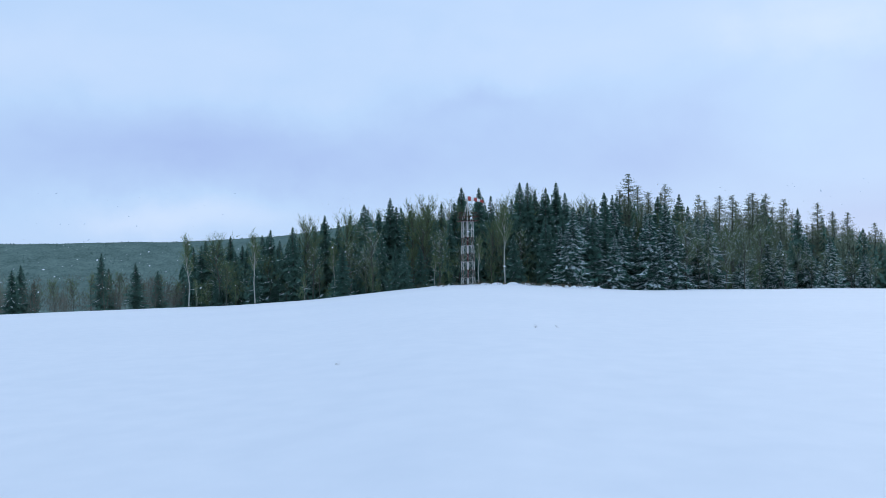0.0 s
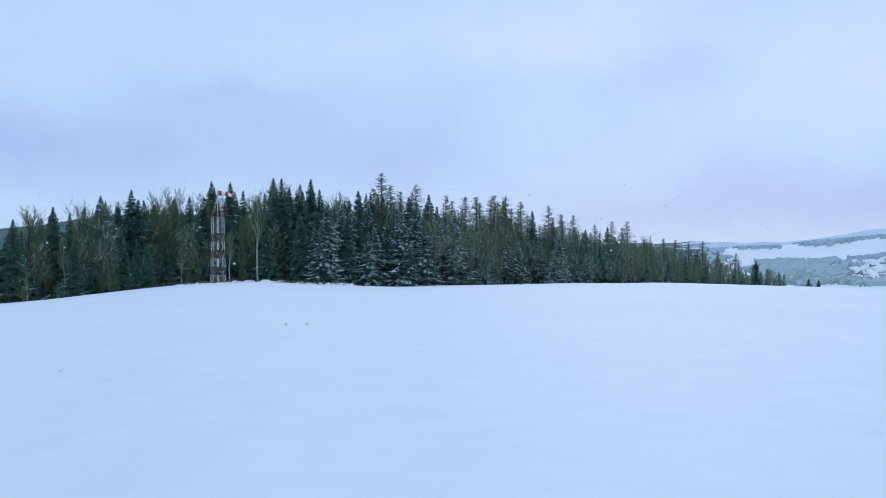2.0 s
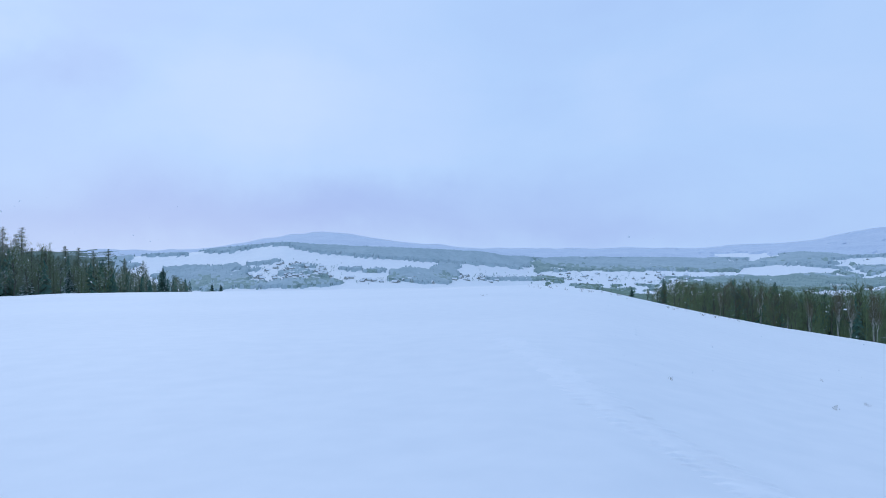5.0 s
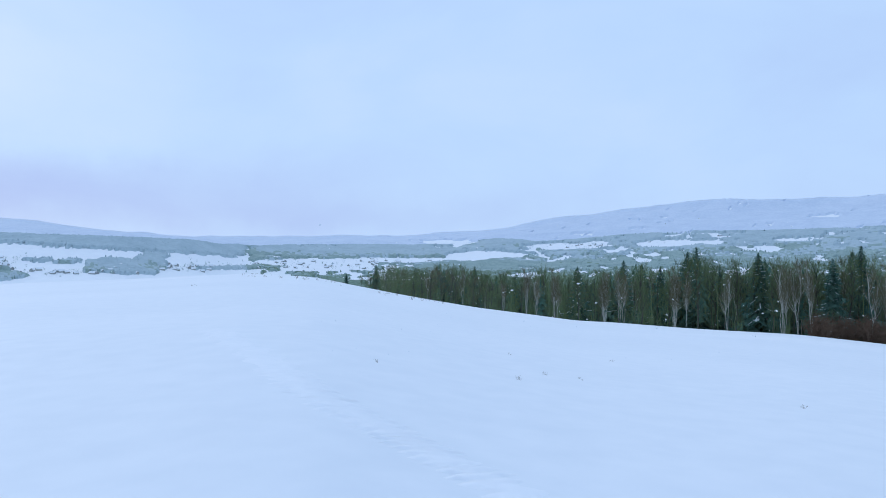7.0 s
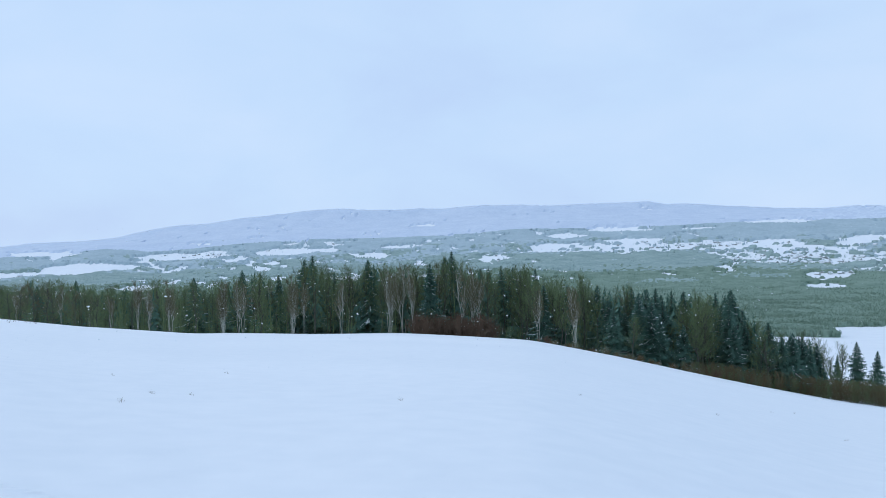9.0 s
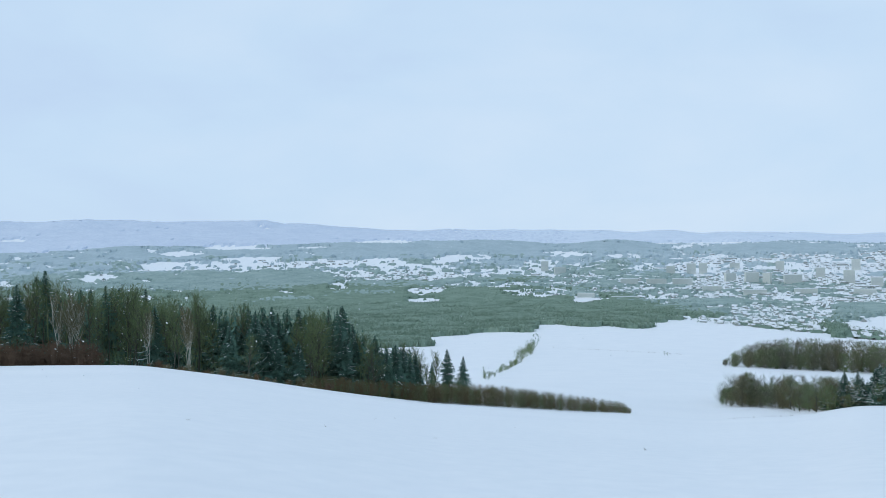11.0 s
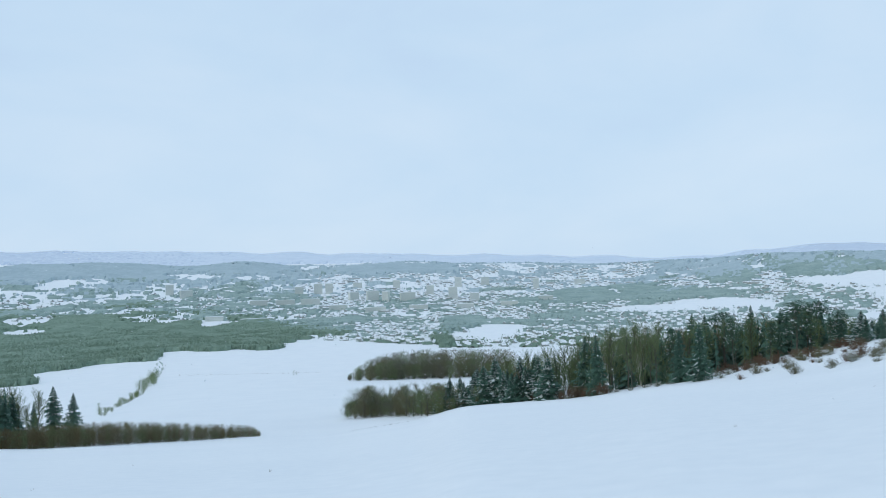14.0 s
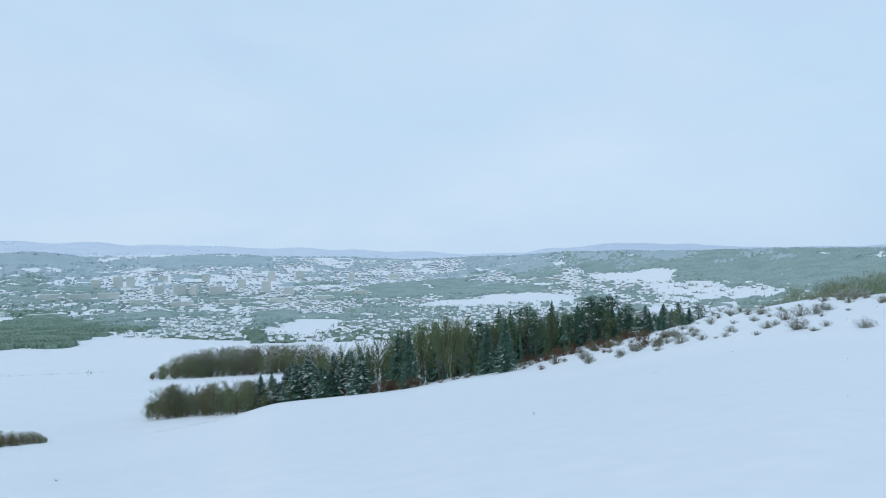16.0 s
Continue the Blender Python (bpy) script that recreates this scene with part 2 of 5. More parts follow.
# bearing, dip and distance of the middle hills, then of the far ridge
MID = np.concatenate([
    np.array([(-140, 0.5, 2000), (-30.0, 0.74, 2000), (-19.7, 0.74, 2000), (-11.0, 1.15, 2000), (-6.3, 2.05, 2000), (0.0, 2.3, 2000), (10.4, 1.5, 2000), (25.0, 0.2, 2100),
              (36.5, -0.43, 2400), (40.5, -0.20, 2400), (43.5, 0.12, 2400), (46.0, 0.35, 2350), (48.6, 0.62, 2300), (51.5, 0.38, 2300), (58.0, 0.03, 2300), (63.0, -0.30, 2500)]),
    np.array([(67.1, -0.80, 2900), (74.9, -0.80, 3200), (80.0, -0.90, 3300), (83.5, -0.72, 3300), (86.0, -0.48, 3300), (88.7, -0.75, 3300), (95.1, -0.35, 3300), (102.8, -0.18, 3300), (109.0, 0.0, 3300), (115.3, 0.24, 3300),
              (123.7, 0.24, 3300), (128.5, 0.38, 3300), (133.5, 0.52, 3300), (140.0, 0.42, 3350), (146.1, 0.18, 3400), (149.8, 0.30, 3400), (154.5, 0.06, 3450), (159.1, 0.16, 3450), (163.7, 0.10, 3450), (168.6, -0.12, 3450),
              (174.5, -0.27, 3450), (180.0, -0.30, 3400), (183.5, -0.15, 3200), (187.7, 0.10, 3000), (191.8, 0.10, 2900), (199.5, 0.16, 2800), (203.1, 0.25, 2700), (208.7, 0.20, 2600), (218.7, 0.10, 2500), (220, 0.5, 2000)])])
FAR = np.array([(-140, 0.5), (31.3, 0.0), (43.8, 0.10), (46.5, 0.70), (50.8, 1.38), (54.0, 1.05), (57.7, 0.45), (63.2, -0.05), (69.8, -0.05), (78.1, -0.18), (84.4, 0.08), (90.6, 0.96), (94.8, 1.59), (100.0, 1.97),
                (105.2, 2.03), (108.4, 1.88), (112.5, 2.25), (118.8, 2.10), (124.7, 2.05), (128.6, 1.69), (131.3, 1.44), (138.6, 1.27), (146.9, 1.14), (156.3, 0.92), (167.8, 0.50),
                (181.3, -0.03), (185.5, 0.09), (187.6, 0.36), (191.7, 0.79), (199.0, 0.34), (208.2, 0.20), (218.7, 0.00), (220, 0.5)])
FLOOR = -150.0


def curve(table, col, b):
    """A smooth reading of a table by bearing, the same again after a full turn."""
    out = 0.0
    for off, w in ((-1.2, 1), (-0.6, 2), (0, 3), (0.6, 2), (1.2, 1)):
        out = out + w * np.interp((b + off + 140) % 360 - 140, table[:, 0], table[:, col])
    return out / 9


def rise(d, e):
    return EYE + d * np.tan(np.radians(e))


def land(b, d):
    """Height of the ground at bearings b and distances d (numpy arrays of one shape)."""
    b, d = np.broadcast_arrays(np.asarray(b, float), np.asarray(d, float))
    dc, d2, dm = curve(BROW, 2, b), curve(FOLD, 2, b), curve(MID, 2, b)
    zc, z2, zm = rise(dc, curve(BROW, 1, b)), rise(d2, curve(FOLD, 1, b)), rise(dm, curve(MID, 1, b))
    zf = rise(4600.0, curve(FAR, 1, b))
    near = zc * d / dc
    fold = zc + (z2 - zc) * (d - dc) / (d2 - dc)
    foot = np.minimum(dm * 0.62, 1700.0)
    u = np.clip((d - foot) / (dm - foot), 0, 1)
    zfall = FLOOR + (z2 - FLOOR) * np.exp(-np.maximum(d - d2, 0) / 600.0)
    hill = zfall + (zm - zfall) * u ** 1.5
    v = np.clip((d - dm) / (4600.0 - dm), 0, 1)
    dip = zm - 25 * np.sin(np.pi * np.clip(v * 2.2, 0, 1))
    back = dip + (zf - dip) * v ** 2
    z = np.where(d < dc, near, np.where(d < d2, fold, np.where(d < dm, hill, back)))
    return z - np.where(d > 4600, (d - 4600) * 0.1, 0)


def bumps(b, d):
    """Low drifts on the near snowfield."""
    return 0.10 * soft_noise(b, d, 5, 26.0) * np.clip((d - 4) / 20, 0, 1) * np.clip((curve(BROW, 2, b) - d) / 25, 0, 1)


def spot(b, d):
    ab, ad = np.array([float(b)]), np.array([float(d)])
    z = float((land(ab, ad) + (bumps(ab, ad) if d < 300 else swell(ab, ad)))[0])
    return d * math.sin(radians(b)), d * math.cos(radians(b)), z


WAVES = {}


def soft_noise(b, d, seed, size):
    """Smooth random field over the plan, about -1 to 1."""
    if seed not in WAVES:
        rs = np.random.RandomState(seed)
        WAVES[seed] = [(*rs.uniform(0, 2 * np.pi, 2), rs.uniform(0.6, 2.2)) for _ in range(9)]
    x, y = d * np.sin(np.radians(b)) / size, d * np.cos(np.radians(b)) / size
    out = np.zeros_like(x)
    for a, p, f in WAVES[seed]:
        out += np.sin(f * (x * np.cos(a) + y * np.sin(a)) * 2 * np.pi + p + 1.3 * np.sin(y * f * 2.1 + p * 3)) / (0.6 + f)
    return out / 3.0


def swell(b, d):
    return 3.0 * soft_noise(b, d, 6, 420.0) * np.clip((d - 700) / 600, 0, 1) + 6.0 * soft_noise(b, d, 7, 600.0) * np.clip((d - 2500) / 600, 0, 1) * np.clip((4500 - d) / 500, 0, 1) + 11.0 * soft_noise(b, d, 8, 420.0) * np.clip((d - 4000) / 500, 0, 1)


def sheet(name, bs, ds, z, keep, mat_of, mats):
    """A mesh over a grid of bearings and distances, where keep is true."""
    B, D = np.meshgrid(bs, ds, indexing="ij") if np.ndim(bs) == 1 else (bs, ds)
    nb, nd = B.shape
    B = np.radians(B)
    co = np.stack([D * np.sin(B), D * np.cos(B), z], -1).reshape(-1, 3)
    i, j = np.meshgrid(np.arange(nb - 1), np.arange(nd - 1), indexing="ij")
    ok = keep[:-1, :-1] & keep[1:, :-1] & keep[:-1, 1:] & keep[1:, 1:]
    a = (i * nd + j)[ok]
    tris = np.concatenate([np.stack([a, a + nd, a + nd + 1], -1), np.stack([a, a + nd + 1, a + 1], -1)])
    used, inv = np.unique(tris, return_inverse=True)
    me = bpy.data.meshes.new(name)
    me.from_pydata(co[used].tolist(), [], inv.reshape(-1, 3).tolist())
    for m in mats:
        me.materials.append(m)
    if len(mats) > 1:
        me.polygons.foreach_set("material_index", np.tile(mat_of[:-1, :-1][ok].astype(np.int32), 2))
    me.polygons.foreach_set("use_smooth", np.zeros(len(me.polygons), bool))
    me.update()
    return me


bs = np.concatenate([np.arange(-140, -40, 2.0), np.arange(-40, 216, 0.45), np.arange(216, 220.1, 1.0)])
ds = np.concatenate([[0.3, 0.8, 1.4], np.geomspace(2.0, 600, 60), np.geomspace(620, 4950, 110)])
B, D = np.meshgrid(bs, ds, indexing="ij")
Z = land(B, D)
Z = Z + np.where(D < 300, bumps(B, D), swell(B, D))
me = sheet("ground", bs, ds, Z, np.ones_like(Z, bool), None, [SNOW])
for p in me.polygons:
    p.use_smooth = True
ground = tagged(new("ground", me), "deep unbroken snow over a hilltop field and valley", "ground", "", "structure")

# ---- woods seen far off: canopy of many uneven tops ----
# patches on the far land: bearing, dip, half width, half height; first the woods, then the snowy fields among them
WOODS = np.array([(44.5, -1.9, 2.2, 0.35), (50, -2.25, 2.5, 0.25), (47, -0.9, 1.0, 0.12), (44, 0.05, 1.3, 0.15), (59.3, -1.95, 2.7, 0.75), (60.6, -1.35, 1.2, 0.25), (48.0, -2.45, 6.0, 0.25), (43.0, -1.9, 3.2, 1.05),
                  (44.3, 0.28, 2.1, 0.22), (39.5, -0.16, 2.4, 0.10), (50.0, -1.15, 1.2, 0.10), (48.0, -0.75, 0.8, 0.10), (53.7, -1.4, 0.9, 0.13), (55.3, -1.55, 0.9, 0.15), (46.3, -1.3, 1.2, 0.18), (49.5, -1.65, 1.3, 0.2),
                  (51.2, -1.95, 1.0, 0.15), (75.0, -1.26, 9.6, 0.5), (81.3, -1.31, 3.1, 0.26), (86.2, -0.86, 2.8, 0.6), (76.8, -1.23, 3.9, 0.52), (83.6, -2.33, 5.1, 0.87), (66.5, -2.3, 3.0, 0.12), (71.0, -2.35, 2.0, 0.1)])
WOODS_MID = np.array([(123.4, -2.25, 7.4, 0.82), (131.9, -2.96, 2.4, 0.7), (135.2, -3.37, 2.5, 0.57), (132.1, -4.17, 16.2, 1.51), (118.2, -0.29, 1.4, 0.51), (133.8, -0.23, 4.2, 0.6), (127.6, -2.32, 2.5, 0.97),
                      (133.6, -2.82, 3.6, 0.59), (131.1, -4.79, 6.3, 1.84), (144.1, -4.8, 12.2, 1.09), (151.0, -4.88, 3.6, 0.96), (132.8, -0.17, 5.0, 0.72), (141.5, -0.12, 5.1, 0.62), (149.7, -0.17, 3.5, 0.51), (142.4, -2.41, 3.5, 0.28),
                      (138.0, -5.8, 7.0, 0.75), (132.5, -6.2, 5.0, 1.2)])
WOODS_EAST = np.array([(161.2, -0.38, 6.3, 0.41), (166.4, -4.5, 1.8, 0.57), (164.9, -5.51, 0.8, 0.71), (156.9, -4.13, 2.8, 0.24), (174.6, -4.07, 3.1, 0.16), (179.5, -2.51, 2.3, 0.73), (169.3, -4.63, 3.5, 0.33), (182.0, -2.59, 4.4, 0.53),
                       (175.4, -2.62, 3.2, 0.63), (185.4, -1.12, 2.5, 0.7), (191.3, -0.89, 4.0, 0.62), (201.1, -1.17, 8.4, 1.01), (197.3, -0.81, 12.5, 0.62), (208.0, -2.0, 8.0, 1.2)])
FIELDS_WEST = np.array([(74.6, -1.97, 10.5, 0.23), (82.2, -0.68, 2.1, 0.21), (72.9, -2.45, 4.2, 0.32), (75.8, -1.97, 2.9, 0.17), (84.7, -1.72, 3.1, 0.32), (81.8, -0.62, 2.0, 0.14), (91.0, -1.1, 3.2, 0.27), (98.9, -0.89, 3.7, 0.19),
                        (108.2, 0.78, 1.3, 0.12), (118.0, -0.93, 2.1, 0.19), (91.8, -0.21, 0.9, 0.09), (101.0, -0.26, 2.3, 0.09), (96.0, 0.16, 0.6, 0.07), (101.0, -0.96, 0.7, 0.18), (106.2, -0.83, 1.2, 0.17), (110.6, -0.96, 0.4, 0.12),
                        (110.0, -0.07, 0.7, 0.05), (97.9, -1.11, 1.9, 0.14), (118.8, -0.18, 1.6, 0.22), (122.5, 0.2, 2.3, 0.2), (128.1, 0.14, 1.2, 0.11), (124.5, -1.09, 5.0, 0.24)])
FIELDS_MID = np.array([(121.1, -1.35, 5.1, 0.14), (123.7, -0.66, 2.3, 0.19), (133.4, 0.49, 2.5, 0.16), (128.6, -1.18, 3.1, 0.24), (134.6, -2.06, 4.5, 0.40), (129.8, -2.77, 0.8, 0.29), (140.4, -1.86, 1.6, 0.31), (138.5, -0.77, 1.0, 0.28),
                       (140.3, -0.73, 1.0, 0.26), (132.8, -0.79, 1.5, 0.12), (144.7, -3.44, 2.5, 0.33), (136.2, -3.96, 1.4, 0.22), (140.7, -2.79, 3.5, 0.18), (127.9, 0.1, 0.7, 0.11), (129.9, -1.07, 4.9, 0.26), (141.8, -1.83, 3.3, 0.26),
                       (148.1, -3.93, 1.4, 0.29), (137.7, -1.96, 3.0, 0.24), (147.1, -0.64, 1.6, 0.2), (136.3, -3.22, 1.4, 0.4), (150.9, -0.78, 1.2, 0.2), (156.8, 0.10, 4.0, 0.12)])
FIELDS_EAST = np.array([(184.9, -3.25, 3.5, 0.39), (180.6, -3.56, 3.2, 0.2), (169.0, -4.95, 2.5, 0.33), (167.7, -5.41, 3.1, 0.28), (192.6, -1.69, 3.0, 0.36), (196.8, -2.47, 2.9, 0.47), (200.1, -2.69, 2.8, 0.36), (187.2, -0.68, 0.6, 0.17),
                        (194.2, -1.33, 1.3, 0.3)])
WOODS = np.concatenate([WOODS, WOODS_MID, WOODS_EAST])
FIELDS = np.concatenate([FIELDS_WEST, FIELDS_MID, FIELDS_EAST])


def wood_score(b, d, e):
    """Above zero where a wood stands on the far land; b, d, e: bearings, distances, dips."""
    score = np.full_like(b, -1.0)
    wob = 0.35 * soft_noise(b, d, 11, 160.0)
    dmid = curve(MID, 2, b)
    strips = soft_noise(b, d, 21, 330.0) + 0.9 * soft_noise(b, d, 22, 95.0)
    # hill with the village, seen across the brow
    low = np.interp(b, (46, 48.6, 51.5, 58.1, 65, 67), (0.30, 0.42, -0.25, -0.85, -1.35, -1.5))
    score = np.maximum(score, np.where((b > 46.2) & (b < 67) & (d < dmid * 1.05), (e - low) * 4 + 0.3 * wob, -1))
    score = np.maximum(score, np.where((d > dmid * 1.05) & (b > 37.9) & (b < 67), 1.0, -1))
    # wooded hills and the ridge behind them, tree lines and copses on the plain, thinner over the town
    score = np.maximum(score, np.where((d > dmid) & (b >= 67), strips + 1.2, -1))
    share = np.interp(b, (67, 88, 95, 126, 150, 158, 178, 184, 215), (0.1, 0.25, 0.75, 0.5, 0.25, -0.45, -0.45, 0.3, 0.5))
    plain = np.interp(b, (67, 100, 118, 130, 150), (-0.1, 0.5, 0.35, -0.12, -0.12))
    score = np.maximum(score, np.where((b >= 67) & (d > 1500) & (d <= dmid), strips + np.where(e > -1.0, share, np.where(b < 156, plain, -0.55)), -1))
    for b0, e0, rb, re in WOODS:
        score = np.maximum(score, 1 - np.hypot((b - b0) / rb, (e - e0) / re) + wob)
    for b0, e0, rb, re in FIELDS:
        open_land = 1 - np.hypot((b - b0) / rb, (e - e0) / re) + 0.8 * wob
        score = np.where(open_land > 0, np.minimum(score, -open_land), score)
    # tree rows that cross the fields of the plain
    rows = soft_noise(b, d, 24, 120.0) + 0.6 * soft_noise(b, d, 25, 48.0)
    score = np.maximum(score, np.where((b > 118) & (b < 158) & (e < -1.0) & (e > -3.9) & (b < 154), rows - 0.36, -1))
    return np.maximum(score, np.where((b + 1.6 * soft_noise(b, d, 26, 200.0) - (d - 2000) / 300 < 37.0) & (d > 1100), 1.0, -1))


def haze_of(b, d):
    """Which grade of painted haze the woods' colour holds there: it grows with distance."""
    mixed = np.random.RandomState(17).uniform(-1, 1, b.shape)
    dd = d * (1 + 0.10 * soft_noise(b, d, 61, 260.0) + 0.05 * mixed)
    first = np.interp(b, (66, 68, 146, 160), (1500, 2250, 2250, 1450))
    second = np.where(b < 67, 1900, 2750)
    palest = (b + 9 * mixed > 142) & (b + 4 * mixed < 188)
    grade = np.where(dd < first, 0, np.where(dd < second, 1, np.where(d < curve(MID, 2, b) * 1.04, 2, np.where(palest, 4, 3))))
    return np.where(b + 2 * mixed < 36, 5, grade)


def open_field(b, e):
    """Above zero on the snowy fields that lie open among the woods and houses."""
    return np.max([1 - np.hypot((b - b0) / rb, (e - e0) / re) for b0, e0, rb, re in FIELDS], axis=0)


def shift_all(mask, grow):
    out = mask.copy()
    for ax, st in ((0, 1), (0, -1), (1, 1), (1, -1)):
        out = out | np.roll(mask, st, ax) if grow else out & np.roll(mask, st, ax)
    return out


# painted haze from nearest to farthest, then the plain green wood
HAZES = [HAZE_NEAR, HAZE_MID, HAZE_DIM, HAZE_FAR, HAZE_PALEST, GREEN_WOOD]
wb = np.concatenate([np.arange(-40, 37, 0.6), np.arange(37, 216, 0.2)])
wd = np.geomspace(780, 4900, 190)
B, D = np.meshgrid(wb, wd, indexing="ij")
rs = np.random.RandomState(3)
B, D = B + rs.uniform(-0.08, 0.08, B.shape), D * (1 + rs.uniform(-0.004, 0.004, B.shape))
G = land(B, D) + swell(B, D)
E = np.degrees(np.arctan2(G - EYE, D))
stand = wood_score(B, D, E) > 0.05
keep = shift_all(shift_all(stand, True), True)
top = np.where(stand, np.where(D > 2800, 8.0, 6.0) + 1.2 * soft_noise(B, D, 31, 90.0) + rs.uniform(-0.5, 0.5, B.shape) * np.where(D > 3400, 0.2, 1.0), -4.0)
me = sheet("far_woods", B, D, G + top, keep, haze_of(B, D), HAZES)
tagged(new("far_woods", me), "haze-tinted forest covering the far hills and valley", "woods", "", "stuff")

# the single tops of those woods, just over the canopy
grids = [np.meshgrid(np.arange(b0, b1, db), np.geomspace(d0, d1, n), indexing="ij") for b0, b1, db, d0, d1, n in ((-34, 37, 0.16, 1300, 2150, 80), (37, 212, 0.15, 900, 3500, 150), (112, 156, 0.13, 900, 1900, 90))]
top_sets = []
for B, D in grids:
    B, D = B + rs.uniform(-0.14, 0.14, B.shape), D * (1 + rs.uniform(-0.007, 0.007, B.shape))
    G = land(B, D) + swell(B, D)
    E = np.degrees(np.arctan2(G - EYE, D))
    tall = np.where(D > 2800, 8.5, 6.5) + 2.4 * rs.uniform(0, 1, B.shape) ** 1.6
    shown = np.degrees(np.arctan2(G + tall - EYE, D)) > np.maximum.accumulate(E, 1)
    ok = (wood_score(B, D, E) > rs.uniform(0.02, 0.12, B.shape)) & shown
    top_sets.append((B[ok], D[ok], G[ok], tall[ok]))
B, D, G, tall = (np.concatenate(q) for q in zip(*top_sets))
kind = haze_of(B, D)
wide = np.clip(D * math.radians(0.09), 2.2, 3.6) * rs.uniform(0.6, 1.0, D.shape)
turn = rs.uniform(0, 2 * np.pi, D.shape)
foot = np.stack([D * np.sin(np.radians(B)), D * np.cos(np.radians(B)), G - 1], -1)
ring = [foot + np.stack([wide * np.cos(turn + q), wide * np.sin(turn + q), 0.55 * tall], -1) for q in (0.0, 2.094, 4.189)]
tip = foot + np.stack([0.1 * wide, 0.1 * wide, tall + 1], -1)
for k, m in enumerate(HAZES):
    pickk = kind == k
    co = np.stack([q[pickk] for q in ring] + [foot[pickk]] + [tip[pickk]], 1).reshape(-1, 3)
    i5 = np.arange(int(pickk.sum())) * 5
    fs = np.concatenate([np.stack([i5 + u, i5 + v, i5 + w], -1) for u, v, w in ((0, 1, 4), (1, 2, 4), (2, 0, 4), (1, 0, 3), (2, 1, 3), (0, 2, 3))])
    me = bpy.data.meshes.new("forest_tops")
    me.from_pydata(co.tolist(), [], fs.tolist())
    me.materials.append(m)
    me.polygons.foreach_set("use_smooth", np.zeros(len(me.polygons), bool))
    tagged(new("forest_tops", me), "haze-tinted tops of the far forest's trees", "woods", "", "stuff")

# ---- tree kinds ----
def rot2(a):
    return Vector((math.cos(a), math.sin(a), 0))


def spruce(seed, h=18.0, spread=0.2, snowy=0.3):
    """Needle crown in drooping whorls, trunk, and snow lying on the boughs; h is its height."""
    rng = random.Random(seed)
    crown, snow, trunk = Geo(), Geo(), Geo()
    trunk.tube([(0, 0, -0.6), (0, 0, h * 0.4), (0.05, 0, h * 0.8), (0, 0, h)], [h * 0.014, h * 0.010, h * 0.005, 0.02], 6)
    z = h * 0.03
    while z < h * 0.992:
        f = z / h
        reach = spread * h * ((1 - f) ** 0.9) * (1.0 if f > 0.12 else 0.8) + 0.07
        n = 7
        a0 = rng.uniform(0, 6.28)
        for k in range(n):
            a = a0 + 6.283 * k / n + rng.uniform(-0.3, 0.3)
            ln = reach * (rng.uniform(0.45, 1.32) if f < 0.8 else rng.uniform(0.65, 1.2))
            fit = min(1.0, ln / 1.3)
            out, side = rot2(a), rot2(a + math.pi / 2)
            droop = rng.uniform(0.28, 0.68) * (1.0 if f < 0.65 else 0.6 if f < 0.85 else 0.2)
            z0 = z + rng.uniform(-0.25, 0.25) * fit
            spine, half = [], []
            for u in (0.0, 0.35, 0.7, 1.0):
                spine.append(out * (ln * u) + Vector((0, 0, z0 - droop * ln * (u ** 1.2) + 0.18 * ln * u ** 4)))
                half.append(ln * (0.12, 0.32, 0.26, 0.05)[len(half)] * rng.uniform(0.6, 1.3) * (1.0 if f < 0.6 else 1.25) + 0.04)
            for i in range(3):
                p, q = spine[i], spine[i + 1]
                c = (p + q) / 2
                for sgn in (-1, 1):
                    e0 = p.lerp(q, 0.3) + side * (sgn * half[i] * rng.uniform(0.7, 1.5)) + out * ln * 0.10 - Vector((0, 0, half[i] * rng.uniform(0.3, 1.1)))
                    e1 = q + side * (sgn * half[i + 1] * rng.uniform(0.7, 1.6)) + out * ln * 0.07 - Vector((0, 0, half[i + 1] * rng.uniform(0.3, 1.1)))
                    crown.face(p, c, e0)
                    crown.face(c, q, e1)
            for _ in range(3 if fit > 0.6 else 1):
                u = rng.uniform(0.2, 0.98)
                p = spine[0].lerp(spine[3], u) + Vector((0, 0, 0.05))
                w = side * rng.uniform(-0.35, 0.35) * fit
                crown.face(p + out * 0.13 * fit, p - out * 0.13 * fit, p + w - Vector((0, 0, rng.uniform(0.3, 0.75) * fit)))
            if rng.random() < snowy:
                up = Vector((0, 0, 0.05))
                for i in range(rng.choice((0, 1, 1)), 3):
                    if rng.random() < 0.25:
                        continue
                    p, q = spine[i] + up, spine[i + 1] + up * 0.8
                    k0, k1 = (rng.uniform(0.2, 0.8), rng.uniform(0.2, 0.8)) if snowy > 0.5 else (rng.uniform(0.05, 0.3), rng.uniform(0.05, 0.3))
                    w0, w1 = side * half[i] * k0 - Vector((0, 0, half[i] * k0 * 0.6)), side * half[i + 1] * k1 - Vector((0, 0, half[i + 1] * k1 * 0.6))
                    v0, v1 = -side * half[i] * k1 - Vector((0, 0, half[i] * k1 * 0.6)), -side * half[i + 1] * k0 - Vector((0, 0, half[i + 1] * k0 * 0.6))
                    snow.face(p, q, q + w1, p + w0)
                    snow.face(q, p, p + v0, q + v1)
        z += rng.uniform(0.50, 0.74) * (1.15 - 0.85 * f) * h / 18
    for k in range(16):
        z = h * rng.uniform(0.93, 0.998)
        o = rot2(rng.uniform(0, 6.28))
        crown.face((0, 0, z), (0, 0, z - 0.3), tuple(o * 0.16 * (1 + 30 * (1 - z / h)) + Vector((0, 0, z - 0.05))))
